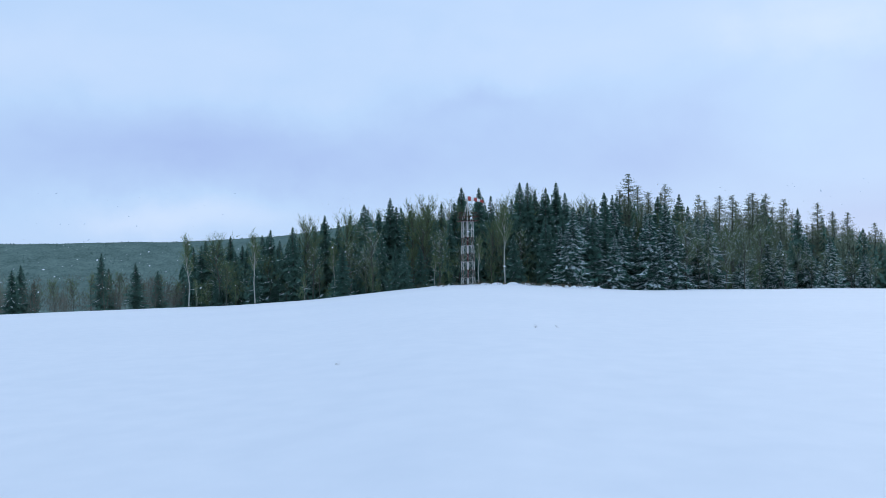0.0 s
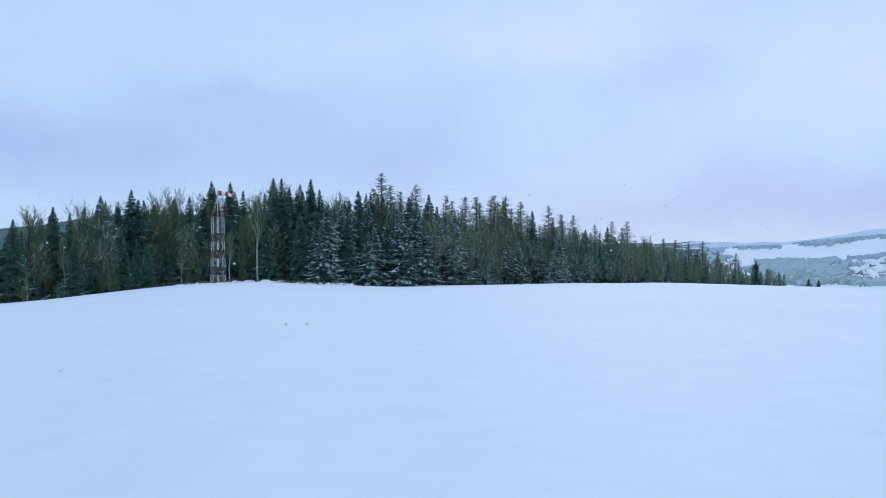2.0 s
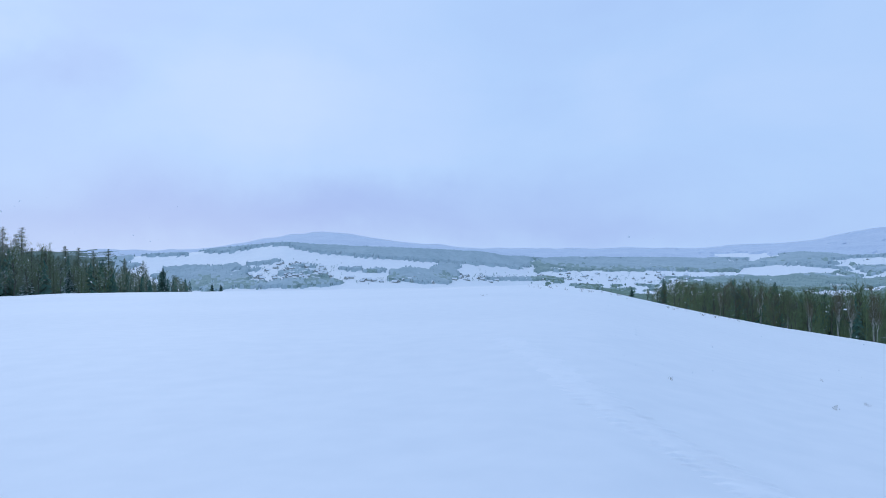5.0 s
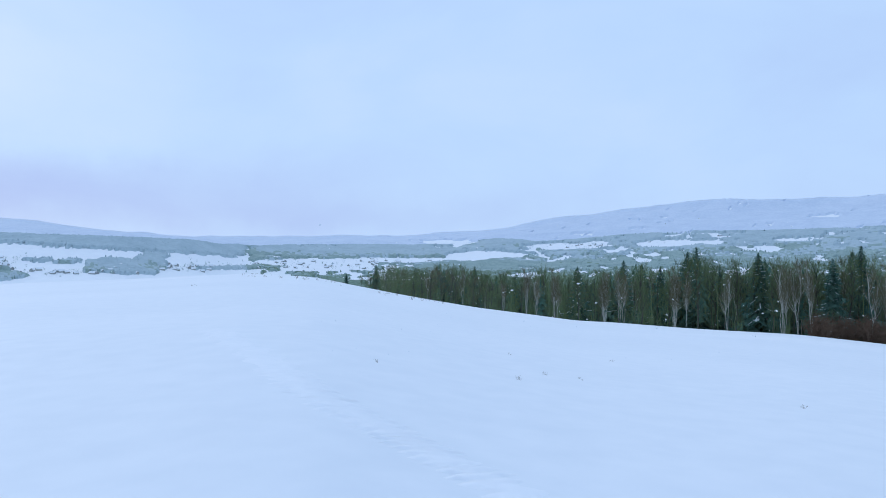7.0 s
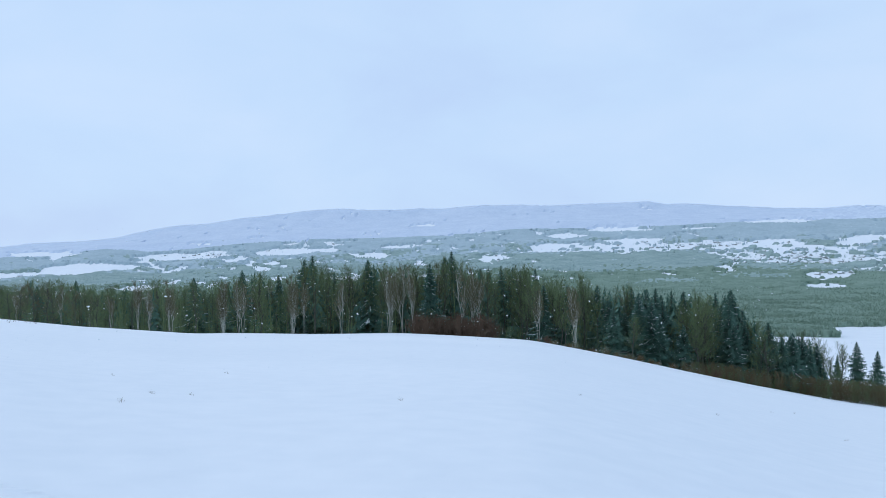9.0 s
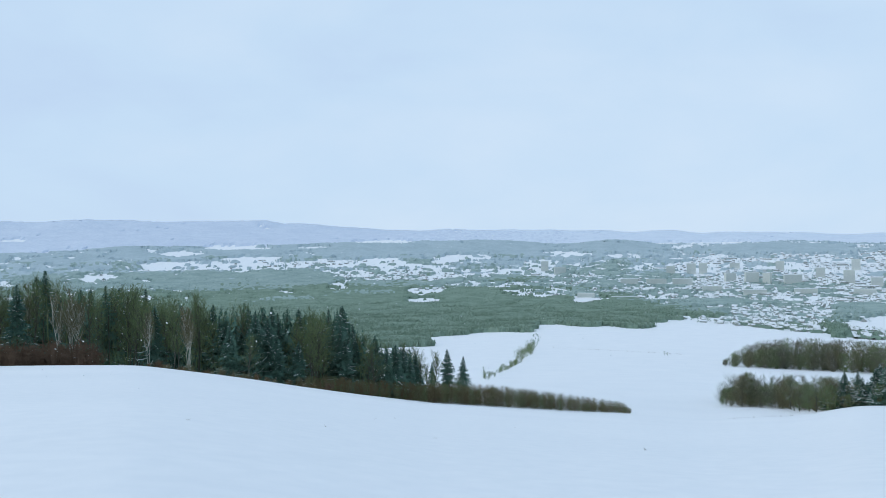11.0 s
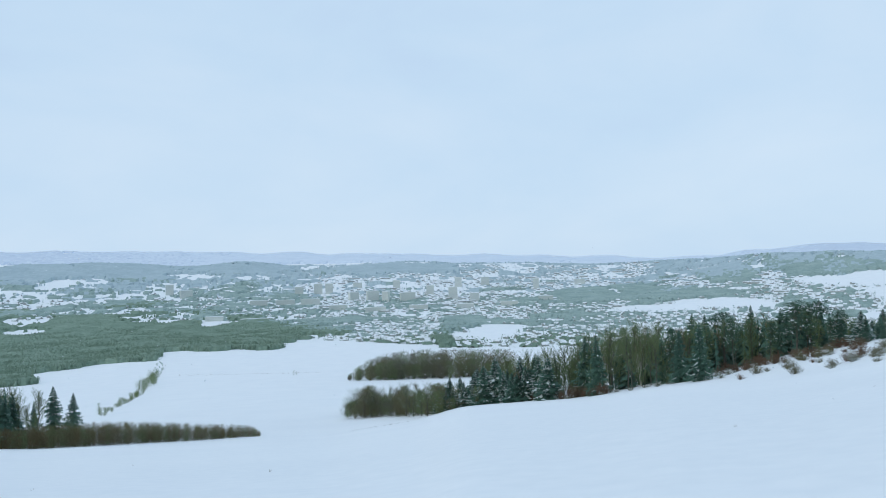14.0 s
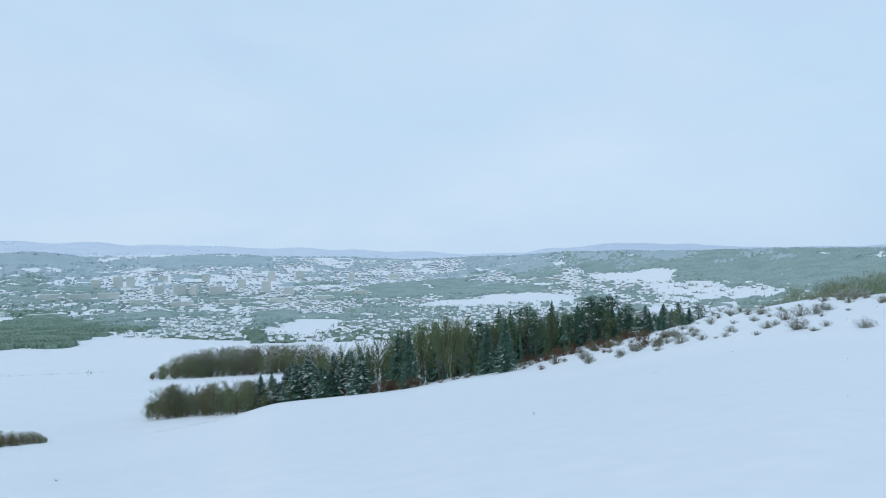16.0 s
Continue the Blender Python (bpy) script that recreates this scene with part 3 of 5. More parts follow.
    return [("trunk", trunk.mesh("spruce_trunk", BARK)), ("crown", crown.mesh("spruce_crown", SPRUCE))] + ([("snow", snow.mesh("spruce_snow", BOUGH_SNOW))] if snow.f else [])


def larch(seed, h=18.0, mat=None):
    """Leafless larch: a straight stem with a fine, airy cone of twigs."""
    rng = random.Random(seed)
    crown, trunk = Geo(), Geo()
    trunk.tube([(0, 0, -0.6), (0, 0, h * 0.5), (0, 0, h)], [h * 0.013, h * 0.008, 0.015], 6)
    z = h * 0.12
    while z < h * 0.985:
        f = z / h
        reach = 0.25 * h * (1 - f) ** 0.72 * (0.8 if f < 0.25 else 1.0) + 0.08
        for k in range(5 + int(4 * (1 - f))):
            a = rng.uniform(0, 6.28)
            ln = reach * rng.uniform(0.35, 1.08)
            out, side = rot2(a), rot2(a + math.pi / 2)
            base = Vector((0, 0, min(h * 0.99, z + rng.uniform(-0.5, 0.5))))
            lift = rng.uniform(-0.05, 0.35)
            tip = base + out * ln + Vector((0, 0, ln * lift))
            crown.face(base + Vector((0, 0, 0.03)), base - Vector((0, 0, 0.03)), tip)
            for t in range(13):
                u = 1.05 * rng.random() ** 0.7
                p = base.lerp(tip, u)
                d = (out * rng.uniform(0.1, 0.5) + side * rng.uniform(-0.7, 0.7) + Vector((0, 0, rng.uniform(-0.5, 1.0)))) * rng.uniform(0.3, 0.65) * min(1.0, 0.30 + 2.6 * (1 - f))
                w = Vector((rng.uniform(-1, 1), rng.uniform(-1, 1), rng.uniform(-1, 1))) * 0.028
                crown.face(p + w, p - w, p + d)
        z += rng.uniform(0.34, 0.5) * (0.34 + 0.68 * (1 - f)) * h / 18
    return [("trunk", trunk.mesh("larch_trunk", BARK)), ("crown", crown.mesh("larch_crown", mat or LARCH))]


def broadleaf(seed, h=14.0, twigs=TWIG, bark=BARK, stems=1, narrow=1.0, frost=0.0, low=0.1, limb=1.0):
    """Leafless broad-leaved tree: stems that fork into rising limbs, and a haze of twigs; frost: share of twigs that carry snow."""
    rng = random.Random(seed)
    wood, crown, snow = Geo(), Geo(), Geo()
    for s in range(stems):
        a = rng.uniform(0, 6.28)
        tilt = rot2(a) * (0.0 if stems == 1 else rng.uniform(0.015, 0.075)) * h
        bend = rot2(rng.uniform(0, 6.28)) * 0.025 * h
        hh = h * (0.80 if s == 0 else rng.uniform(0.58, 0.78))
        stem = [Vector((0, 0, -0.6)) + tilt * 0.04, tilt * 0.35 + bend + Vector((0, 0, hh * 0.35)), tilt * 0.75 - bend * 0.5 + Vector((0, 0, hh * 0.7)), tilt + Vector((0, 0, hh))]
        r = h * 0.0095 / (1 if stems == 1 else 1.9)
        wood.tube(stem, [r, r * 0.8, r * 0.5, r * 0.25], 5)

        def along(u):
            i = min(2, int(u * 3))
            return stem[i].lerp(stem[i + 1], u * 3 - i)

        limbs = 30 if stems == 1 else 16
        for k in range(limbs):
            u = low + (1.0 - low) * ((k + rng.random()) / limbs) ** 0.9
            p = along(min(u, 0.999))
            ln = h * 0.34 * narrow ** 0.5 * rng.uniform(0.55, 1.1) * (0.55 + 0.45 * math.sin(min(1.0, u * 1.25) * math.pi * 0.75))
            d = (rot2(rng.uniform(0, 6.28)) * (0.85 - 0.45 * u) * rng.uniform(0.6, 1.2) * narrow + Vector((0, 0, rng.uniform(0.45, 0.8) + 0.35 * u))).normalized()
            ln = min(ln, (h * rng.uniform(0.90, 1.0) - p.z) / max(0.3, d.z))
            q = p + d * ln * 0.55 - Vector((0, 0, ln * 0.05))
            e = p + d * ln
            wood.tube([p, q, e], [(0.012 * ln + 0.02) * limb, 0.028 * limb, 0.010], 3)
            for j in range(8):
                v = rng.uniform(0.12, 1.0)
                b0 = p.lerp(q, v / 0.55) if v < 0.55 else q.lerp(e, (v - 0.55) / 0.45)
                dd = (d * 0.9 + rot2(rng.uniform(0, 6.28)) * 0.65 + Vector((0, 0, rng.uniform(-0.1, 0.5)))).normalized()
                l2 = ln * rng.uniform(0.2, 0.42)
                b1 = b0 + dd * l2
                w = dd.orthogonal().normalized() * 0.020
                crown.face(b0 + w, b0 - w, b1)
                for i in range(9):
                    c0 = b0.lerp(b1, rng.uniform(0.0, 1.05))
                    d3 = (dd * 1.1 + Vector((rng.uniform(-1, 1), rng.uniform(-1, 1), rng.uniform(-0.5, 1.0)))).normalized() * rng.uniform(0.35, 0.9) * min(1.0, 0.3 + ln / 3.5) * h / 14
                    w = Vector((rng.uniform(-1, 1), rng.uniform(-1, 1), rng.uniform(-1, 1))) * 0.019
                    (snow if rng.random() < frost else crown).face(c0 + w, c0 - w, c0 + d3)
    out = [("trunk", wood.mesh("bare_limbs", bark)), ("crown", crown.mesh("bare_crown", twigs))]
    return out + ([("snow", snow.mesh("bare_snow", BOUGH_SNOW))] if snow.f else [])


def pine(seed, h=14.0, snowy=0.35, low=0.35):
    """Scots pine: bare lower stem, clumps of needles on rising limbs, snow on top of them."""
    rng = random.Random(seed)
    wood, crown, snow = Geo(), Geo(), Geo()
    wood.tube([(0, 0, -0.6), (0.1, 0, h * 0.5), (0, 0.1, h * 0.95)], [h * 0.013, h * 0.010, 0.04], 6)
    for k in range(34):
        f = low + (1 - low) * (k + rng.random()) / 34
        reach = h * 0.21 * (1.15 - f) ** 0.6 * rng.uniform(0.35, 1.1)
        o = rot2(rng.uniform(0, 6.28))
        base = Vector((0, 0, f * h * 0.97))
        c = base + o * reach + Vector((0, 0, reach * rng.uniform(0.0, 0.45)))
        wood.tube([base, c], [0.05, 0.02], 3)
        r = h * 0.066 * rng.uniform(0.8, 1.35)
        for i in range(64):
            d = Vector((rng.gauss(0, 1), rng.gauss(0, 1), rng.gauss(0, 0.55)))
            d = d.normalized() * r * rng.uniform(0.35, 1.0)
            p = c + Vector((d.x, d.y, d.z * 0.6))
            w = Vector((rng.uniform(-1, 1), rng.uniform(-1, 1), rng.uniform(-0.5, 0.5))) * 0.13
            crown.face(p + w, p - w, p + d.normalized() * 0.42 + Vector((0, 0, 0.08)))
        if rng.random() < snowy * 2:
            for i in range(8 if snowy < 0.3 else 26):
                fx, fy = rng.uniform(-0.85, 0.85), rng.uniform(-0.85, 0.85)
                p = c + Vector((fx, fy, 0.62 - 0.75 * (fx * fx + fy * fy))) * r
                s = r * rng.uniform(0.10, 0.26)
                a = rng.uniform(0, 6.28)
                ring = [p + rot2(a + 6.283 * q / 4) * s - Vector((0, 0, s * 0.4)) for q in range(4)]
                for q in range(4):
                    snow.face(ring[q], ring[(q + 1) % 4], p + Vector((0, 0, s * 0.3)))
    return [("trunk", wood.mesh("pine_trunk", BARK)), ("crown", crown.mesh("pine_crown", PINE))] + ([("snow", snow.mesh("pine_snow", BOUGH_SNOW))] if snow.f else [])


def side_of(o):
    return Vector((-o.y, o.x, 0))


def shrub(seed, mat, h=2.0, wide=1.0, frost=0.0):
    """A low dome of many thin stems and finer twigs."""
    rng = random.Random(seed)
    stems, snow = Geo(), Geo()
    for k in range(70):
        o = rot2(rng.uniform(0, 6.28))
        far = rng.random() ** 0.6
        b = o * rng.uniform(0, 0.5) * far * wide * h * 0.5 - Vector((0, 0, 0.3))
        e = o * far * wide * h * 0.55 + Vector((0, 0, h * (1.0 - 0.55 * far * far) * rng.uniform(0.6, 1.0)))
        stems.face(b + side_of(o) * 0.02, b - side_of(o) * 0.02, e)
        for j in range(12):
            p = b.lerp(e, rng.uniform(0.25, 1))
            d = Vector((rng.uniform(-1, 1), rng.uniform(-1, 1), rng.uniform(-0.2, 1))) * 0.16 * h
            w = Vector((rng.uniform(-1, 1), rng.uniform(-1, 1), rng.uniform(-1, 1))) * 0.013 * h ** 0.5
            (snow if rng.random() < frost else stems).face(p + w, p - w, p + d)
    return [("crown", stems.mesh("shrub_crown", mat))] + ([("snow", snow.mesh("shrub_snow", BOUGH_SNOW))] if snow.f else [])


KINDS = {
    "spruce": (18.0, [spruce(i, snowy=0.14 + 0.10 * (i % 3), spread=0.21 + 0.016 * i) for i in range(5)], "spruce_tree", "dark green spruce with a little snow on its boughs", "tree"),
    "snowy_spruce": (18.0, [spruce(20 + i, snowy=0.95, spread=0.25 + 0.015 * i) for i in range(3)], "spruce_tree", "broad green spruce with snow-laden drooping boughs", "tree"),
    "dusted_spruce": (18.0, [spruce(30 + i, snowy=0.6, spread=0.25 + 0.015 * i) for i in range(3)], "spruce_tree", "broad green spruce dusted with snow", "tree"),
    "larch": (18.0, [larch(40 + i) for i in range(4)], "larch_tree", "leafless brown larch with a fine conical crown", "tree"),
    "bare": (14.0, [broadleaf(60 + i, narrow=0.8 + 0.12 * i, low=0.25) for i in range(4)], "broadleaf_tree", "leafless broad-leaved tree with brown-green twigs", "tree"),
    "round": (14.0, [broadleaf(65 + i, twigs=BROWN_TWIG if i % 2 else TWIG, narrow=1.5, low=0.04) for i in range(4)], "broadleaf_tree", "leafless tree with a dense rounded brown crown", "tree"),
    "frosted": (14.0, [broadleaf(70 + i, frost=0.2, narrow=0.95, low=0.2) for i in range(3)], "broadleaf_tree", "leafless tree with snow along its thin twigs", "tree"),
    "birch": (14.0, [broadleaf(80, twigs=BROWN_TWIG, bark=BIRCH, stems=4, narrow=0.55, low=0.42, limb=1.1), broadleaf(81, twigs=BROWN_TWIG, bark=BIRCH, stems=3, narrow=0.55, low=0.42, limb=1.1),
                     broadleaf(82, twigs=BROWN_TWIG, bark=BIRCH, stems=2, narrow=0.65, low=0.42, limb=1.1)], "birch_tree", "leafless birch with a pale slender trunk", "tree"),
    "lone_birch": (14.0, [broadleaf(85 + i, twigs=TWIG, bark=BIRCH, narrow=0.5, low=0.45, limb=0.9) for i in range(3)], "birch_tree", "leafless birch with one pale grey trunk", "tree"),
    "pine": (14.0, [pine(90 + i, 14.0, 0.12) for i in range(3)], "pine_tree", "tall dark green pine with clumped needles", "tree"),
    "red_shrub": (2.0, [shrub(100 + i, RED_TWIG) for i in range(3)], "shrub", "leafless red-brown shrub at the wood's edge", "shrub"),
    "brown_shrub": (2.0, [shrub(110 + i, BROWN_TWIG, frost=0.08) for i in range(3)], "shrub", "leafless brown shrub flecked with snow", "shrub"),
    "golden_shrub": (2.0, [shrub(130 + i, GOLD_TWIG, wide=1.1, frost=0.04) for i in range(3)], "shrub", "golden-brown leafless shrub in the snow", "shrub"),
    "frosted_shrub": (2.0, [shrub(120 + i, BROWN_TWIG, wide=1.2, frost=0.35) for i in range(4)], "shrub", "low rounded shrub furred with snow", "shrub"),
}


def plant(kind, b, d, h, group, wide=1.0):
    full, variants, name, label, category = KINDS[kind]
    rng = random.Random(round(b * 1000) + round(d * 10))
    x, y, z = spot(b, d)
    s = h / full
    root = tagged(new(name), label, category, group)
    w = s ** 0.8 * wide * rng.uniform(0.9, 1.1)
    root.matrix_basis = pose(x, y, z, rng.uniform(-1.2, 1.2), rng.uniform(-1.2, 1.2), rng.uniform(0, 360)) @ Matrix.Diagonal((w, w, s, 1))
    for pn, me in variants[rng.randrange(len(variants))]:
        ob = part(pn, me, root)
        if pn == "snow":
            tagged(ob, "", "", "", "stuff")


def plant_to(kind, b, d, top, group, wide=1.0):
    """A tree at bearing b and distance d whose tip rises to the elevation top."""
    h = float(rise(d, top)) - float(land(b, d))
    if h > 0.5:
        plant(kind, b, d, h, group, wide)


def brow(b):
    return float(curve(BROW, 2, b))


def fold_at(b):
    return float(curve(FOLD, 2, b))


def reach_to(b, dip):
    """The distance at which the ground, beyond the brow, is seen at that dip."""
    d = np.geomspace(brow(b), 2600, 500)
    e = np.degrees(np.arctan2(land(b, d) - EYE, d))
    k = np.argmax(e >= dip)
    return float(d[k])


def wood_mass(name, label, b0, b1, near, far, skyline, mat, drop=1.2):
    """An added solid sheet that stands in for the shade inside a wood, kept below the tips of its trees."""
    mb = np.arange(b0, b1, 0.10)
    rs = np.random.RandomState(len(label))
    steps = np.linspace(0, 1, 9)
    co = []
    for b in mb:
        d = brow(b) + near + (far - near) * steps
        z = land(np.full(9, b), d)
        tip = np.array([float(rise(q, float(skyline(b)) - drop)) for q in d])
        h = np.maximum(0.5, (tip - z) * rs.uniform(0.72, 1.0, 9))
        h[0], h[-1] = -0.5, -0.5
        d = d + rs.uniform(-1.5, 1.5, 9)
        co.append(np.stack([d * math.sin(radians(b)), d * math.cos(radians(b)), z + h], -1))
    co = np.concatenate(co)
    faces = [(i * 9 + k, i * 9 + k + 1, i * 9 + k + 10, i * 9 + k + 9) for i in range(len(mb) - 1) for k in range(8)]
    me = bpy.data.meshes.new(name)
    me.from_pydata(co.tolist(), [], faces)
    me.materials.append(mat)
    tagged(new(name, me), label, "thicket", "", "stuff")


LETTER = {"S": "spruce", "L": "larch", "B": "bare", "W": "birch", "F": "frosted", "P": "pine", "Q": "snowy_spruce"}
rng = random.Random(7)



class Thicket:
    """The joined inside of a wood: many plain trees, too close together to pick apart."""

    def __init__(self, name, label):
        self.name, self.label, self.geos, self.rng = name, label, {}, random.Random(len(name))

    def tree(self, mat, b, d, h, conifer, n=44, wide=1.0, fine=0.10, thick=0.035, stem_r=0.009, low=0.08):
        g, r = self.geos.setdefault(mat.name, (Geo(), mat))[0], self.rng
        x, y, z = spot(b, d)
        o = Vector((x, y, z))
        if conifer:
            for k in range(n):
                f = (k + r.random()) / n
                a = r.uniform(0, 6.28)
                ln = (0.20 * h * (1 - f) ** 0.85 + 0.15) * r.uniform(0.7, 1.2)
                p = o + Vector((0, 0, h * f))
                q = p + rot2(a) * ln - Vector((0, 0, ln * r.uniform(0.1, 0.6)))
                w = rot2(a + 1.57) * ln * 0.32
                g.face(p + Vector((0, 0, h * 0.035)), q + w, q - w - Vector((0, 0, 0.2)))
        else:
            stem = self.geos.setdefault(GREY_BARK.name, (Geo(), GREY_BARK))[0] if h > 6 and d < 320 and r.random() < 0.6 else g
            stem.tube([o - Vector((0, 0, 0.5)), o + Vector((r.uniform(-0.3, 0.3), r.uniform(-0.3, 0.3), h * 0.85))], [h * stem_r, 0.03 if stem_r > 0.005 else 0.012], 3)
            for k in range(n):
                f = r.uniform(low, 1.0)
                ln = h * 0.26 * wide * math.sqrt(max(0.05, 1 - ((f - 0.55) / 0.5) ** 2)) * r.uniform(0.2, 1.0)
                p = o + rot2(r.uniform(0, 6.28)) * ln + Vector((0, 0, h * f))
                e = Vector((r.uniform(-1, 1), r.uniform(-1, 1), r.uniform(0.2, 1.5))) * (min(h * fine, 0.75) if d < 420 else h * fine)
                w = Vector((r.uniform(-1, 1), r.uniform(-1, 1), r.uniform(-0.5, 0.5))) * thick
                g.face(p + w, p - w, p + e)

    def done(self):
        for mn, (g, mat) in self.geos.items():
            tagged(new(self.name, g.mesh(self.name, mat)), self.label, "thicket", "", "stuff")


# ---- the wood behind the mast ----
WOOD_A = [(-28.8, -0.52, "S"), (-29.4, -0.83, "S"), (-28.1, -1.66, "S"), (-24.1, 0.20, "S"), (-23.6, -0.84, "S"), (-22.9, -1.04, "B"), (-21.8, -0.53, "S"), (-20.4, -1.04, "S"), (-18.4, 1.55, "W"),
          (-16.4, 1.55, "B"), (-15.5, 1.34, "S"), (-13.8, 1.76, "W"), (-12.7, 1.76, "S"), (-11.0, 1.97, "S"), (-10.0, 2.91, "B"), (-8.7, 2.80, "S"), (-7.1, 3.12, "B"),
          (-5.8, 3.64, "S"), (-3.9, 4.05, "S"), (-1.3, 4.37, "B"), (-0.1, 3.64, "S"), (0.5, 3.85, "B"), (1.5, 4.78, "S"), (2.7, 4.78, "S"), (3.6, 4.16, "S"), (4.6, 4.16, "W"),
          (5.0, 3.95, "S"), (5.8, 5.09, "S"), (6.5, 5.09, "S"), (7.6, 4.68, "S"), (8.4, 5.09, "S"), (9.2, 4.26, "S"), (10.6, 4.05, "B"), (12.0, 4.26, "S"), (13.0, 4.36, "L"),
          (13.7, 5.50, "L"), (15.1, 4.15, "L"), (16.2, 4.67, "L"), (18.4, 3.84, "L"), (19.8, 3.73, "L"), (20.7, 3.73, "L"), (22.0, 3.84, "L"), (23.0, 3.73, "L"), (24.0, 3.32, "L")]
WOOD_A2 = [(24.9, 2.69, "S"), (26.1, 3.01, "L"), (27.0, 2.38, "L"), (27.8, 2.28, "L"), (28.8, 1.24, "S"), (29.5, 1.55, "L"), (30.6, 1.81, "L"), (31.7, 1.76, "L"), (33.1, 0.71, "B"),
           (34.3, 0.50, "L"), (35.1, 0.40, "L"), (36.0, 0.19, "L"), (36.9, 0.29, "L"), (38.0, -0.38, "L"), (39.1, -0.54, "L"), (40.4, -1.06, "S"), (43.7, -2.26, "S"), (44.3, -2.31, "S")]
tops = WOOD_A + WOOD_A2
sky_b, sky_e = [t[0] for t in tops], [t[1] for t in tops]
order = np.argsort(sky_b)
sky_b, sky_e = np.array(sky_b)[order], np.array(sky_e)[order]
GA = "trees of the wood behind the mast"
for b, e, k in tops:
    plant_to("lone_birch" if k == "W" else LETTER[k], b, brow(b) + (5 if k == "W" else rng.uniform(10, 24)) + (14 if k == "L" else 0), e, GA, 1.4 if k == "L" else 1.0)
for b in np.arange(-18.8, 40.6, 0.34):
    b = b + rng.uniform(-0.15, 0.15)
    e = float(np.interp(b, sky_b, sky_e)) - (rng.uniform(0.25, 1.9) if b < 12 else rng.uniform(0.3, 1.7))
    mix = rng.random()
    if b < 10.4:
        k = "spruce" if mix < 0.74 else "bare" if mix < 0.86 else "frosted" if mix < 0.95 else "lone_birch"
    elif b < 18.2:
        k = "spruce" if mix < 0.75 else "larch"
    else:
        k = "larch" if mix < 0.68 else "spruce" if mix < 0.82 else "frosted"
        e -= 0.9 if k == "frosted" else 0.0
    plant_to(k, b, brow(b) + rng.uniform(12, 60), e, GA, 1.35 if k == "larch" else 1.0)
for b in np.arange(8.6, 19.2, 0.42):
    plant_to("snowy_spruce", b + rng.uniform(-0.2, 0.2), brow(b) + rng.uniform(4, 14), rng.uniform(0.4, 3.4), GA)
for b in list(np.arange(21.4, 29.2, 0.8)) + [31.8, 34.4]:
    plant_to("snowy_spruce", b + rng.uniform(-0.3, 0.3), brow(b) + rng.uniform(4, 14), rng.uniform(-0.9, 0.9) * (1 if b < 30.2 else 0.3) - (0 if b < 30.2 else 0.8), GA)
for b in np.arange(17.7, 40.6, 0.8):
    plant_to("frosted", b + rng.uniform(-0.3, 0.3), brow(b) + rng.uniform(2, 10), float(np.interp(b, sky_b, sky_e)) - rng.uniform(1.8, 3.4) * (1 if b < 31.3 else 0.5), GA)
for b in np.arange(-18.8, 17.7, 0.75):
    plant_to(rng.choice(("spruce", "spruce", "spruce", "bare", "frosted", "lone_birch")), b + rng.uniform(-0.3, 0.3), brow(b) + rng.uniform(5, 12), float(np.interp(b, sky_b, sky_e)) - rng.uniform(1.8, 4.2), GA)
for b in np.arange(-30.2, -18.8, 1.1):
    plant_to("bare", b, brow(b) + rng.uniform(8, 30), rng.uniform(-2.0, -1.1), GA)
wood_mass("wood_depths", "shaded depths of the wood behind the mast", -17.5, 37.5, 45, 95, lambda b: np.interp(b, sky_b, sky_e), SHADE_SHEET, 2.3)
inside = Thicket("wood_interior", "dense dark inside of the wood behind the mast")
for i in range(520):
    b = rng.uniform(-19, 40.5)
    d = brow(b) + rng.uniform(22, 95)
    e = float(np.interp(b, sky_b, sky_e)) - (rng.uniform(0.8, 2.8) if b < 12 else rng.uniform(1.2, 3.0))
    h = float(rise(d, e)) - float(land(b, d))
    if h > 1.5:
        con = rng.random() < (0.7 if b < 18 else 0.25)
        inside.tree(SPRUCE if con else LARCH if b > 18 else TWIG, b, d, h, con, 80 if con else 260, 0.9, 0.09, 0.045)
for i in range(190):
    b = rng.uniform(27, 42.3)
    e = float(np.interp(b, (27, 33, 36, 39, 42.3), (1.3, 0.1, -0.4, -1.0, -1.9))) - rng.uniform(0, 0.9)
    d = brow(b) + rng.uniform(8, 60)
    h = float(rise(d, e)) - float(land(b, d))
    if h > 1:
        con = rng.random() < 0.45
        inside.tree(SPRUCE if con else LARCH, b, d, h, con, 90 if con else 220, 1.0, 0.1, 0.055)
for i in range(160):
    b = rng.uniform(-19, 41)
    inside.tree(TWIG, b, brow(b) + rng.uniform(6, 30), rng.uniform(1.5, 5.5), False, 140, 1.5, 0.2)
for i in range(70):
    b = rng.uniform(-31, -18)
    inside.tree(PURPLE_TWIG, b, brow(b) + rng.uniform(6, 40), rng.uniform(2.0, 5.5), False, 150, 1.7, 0.2)
inside.done()

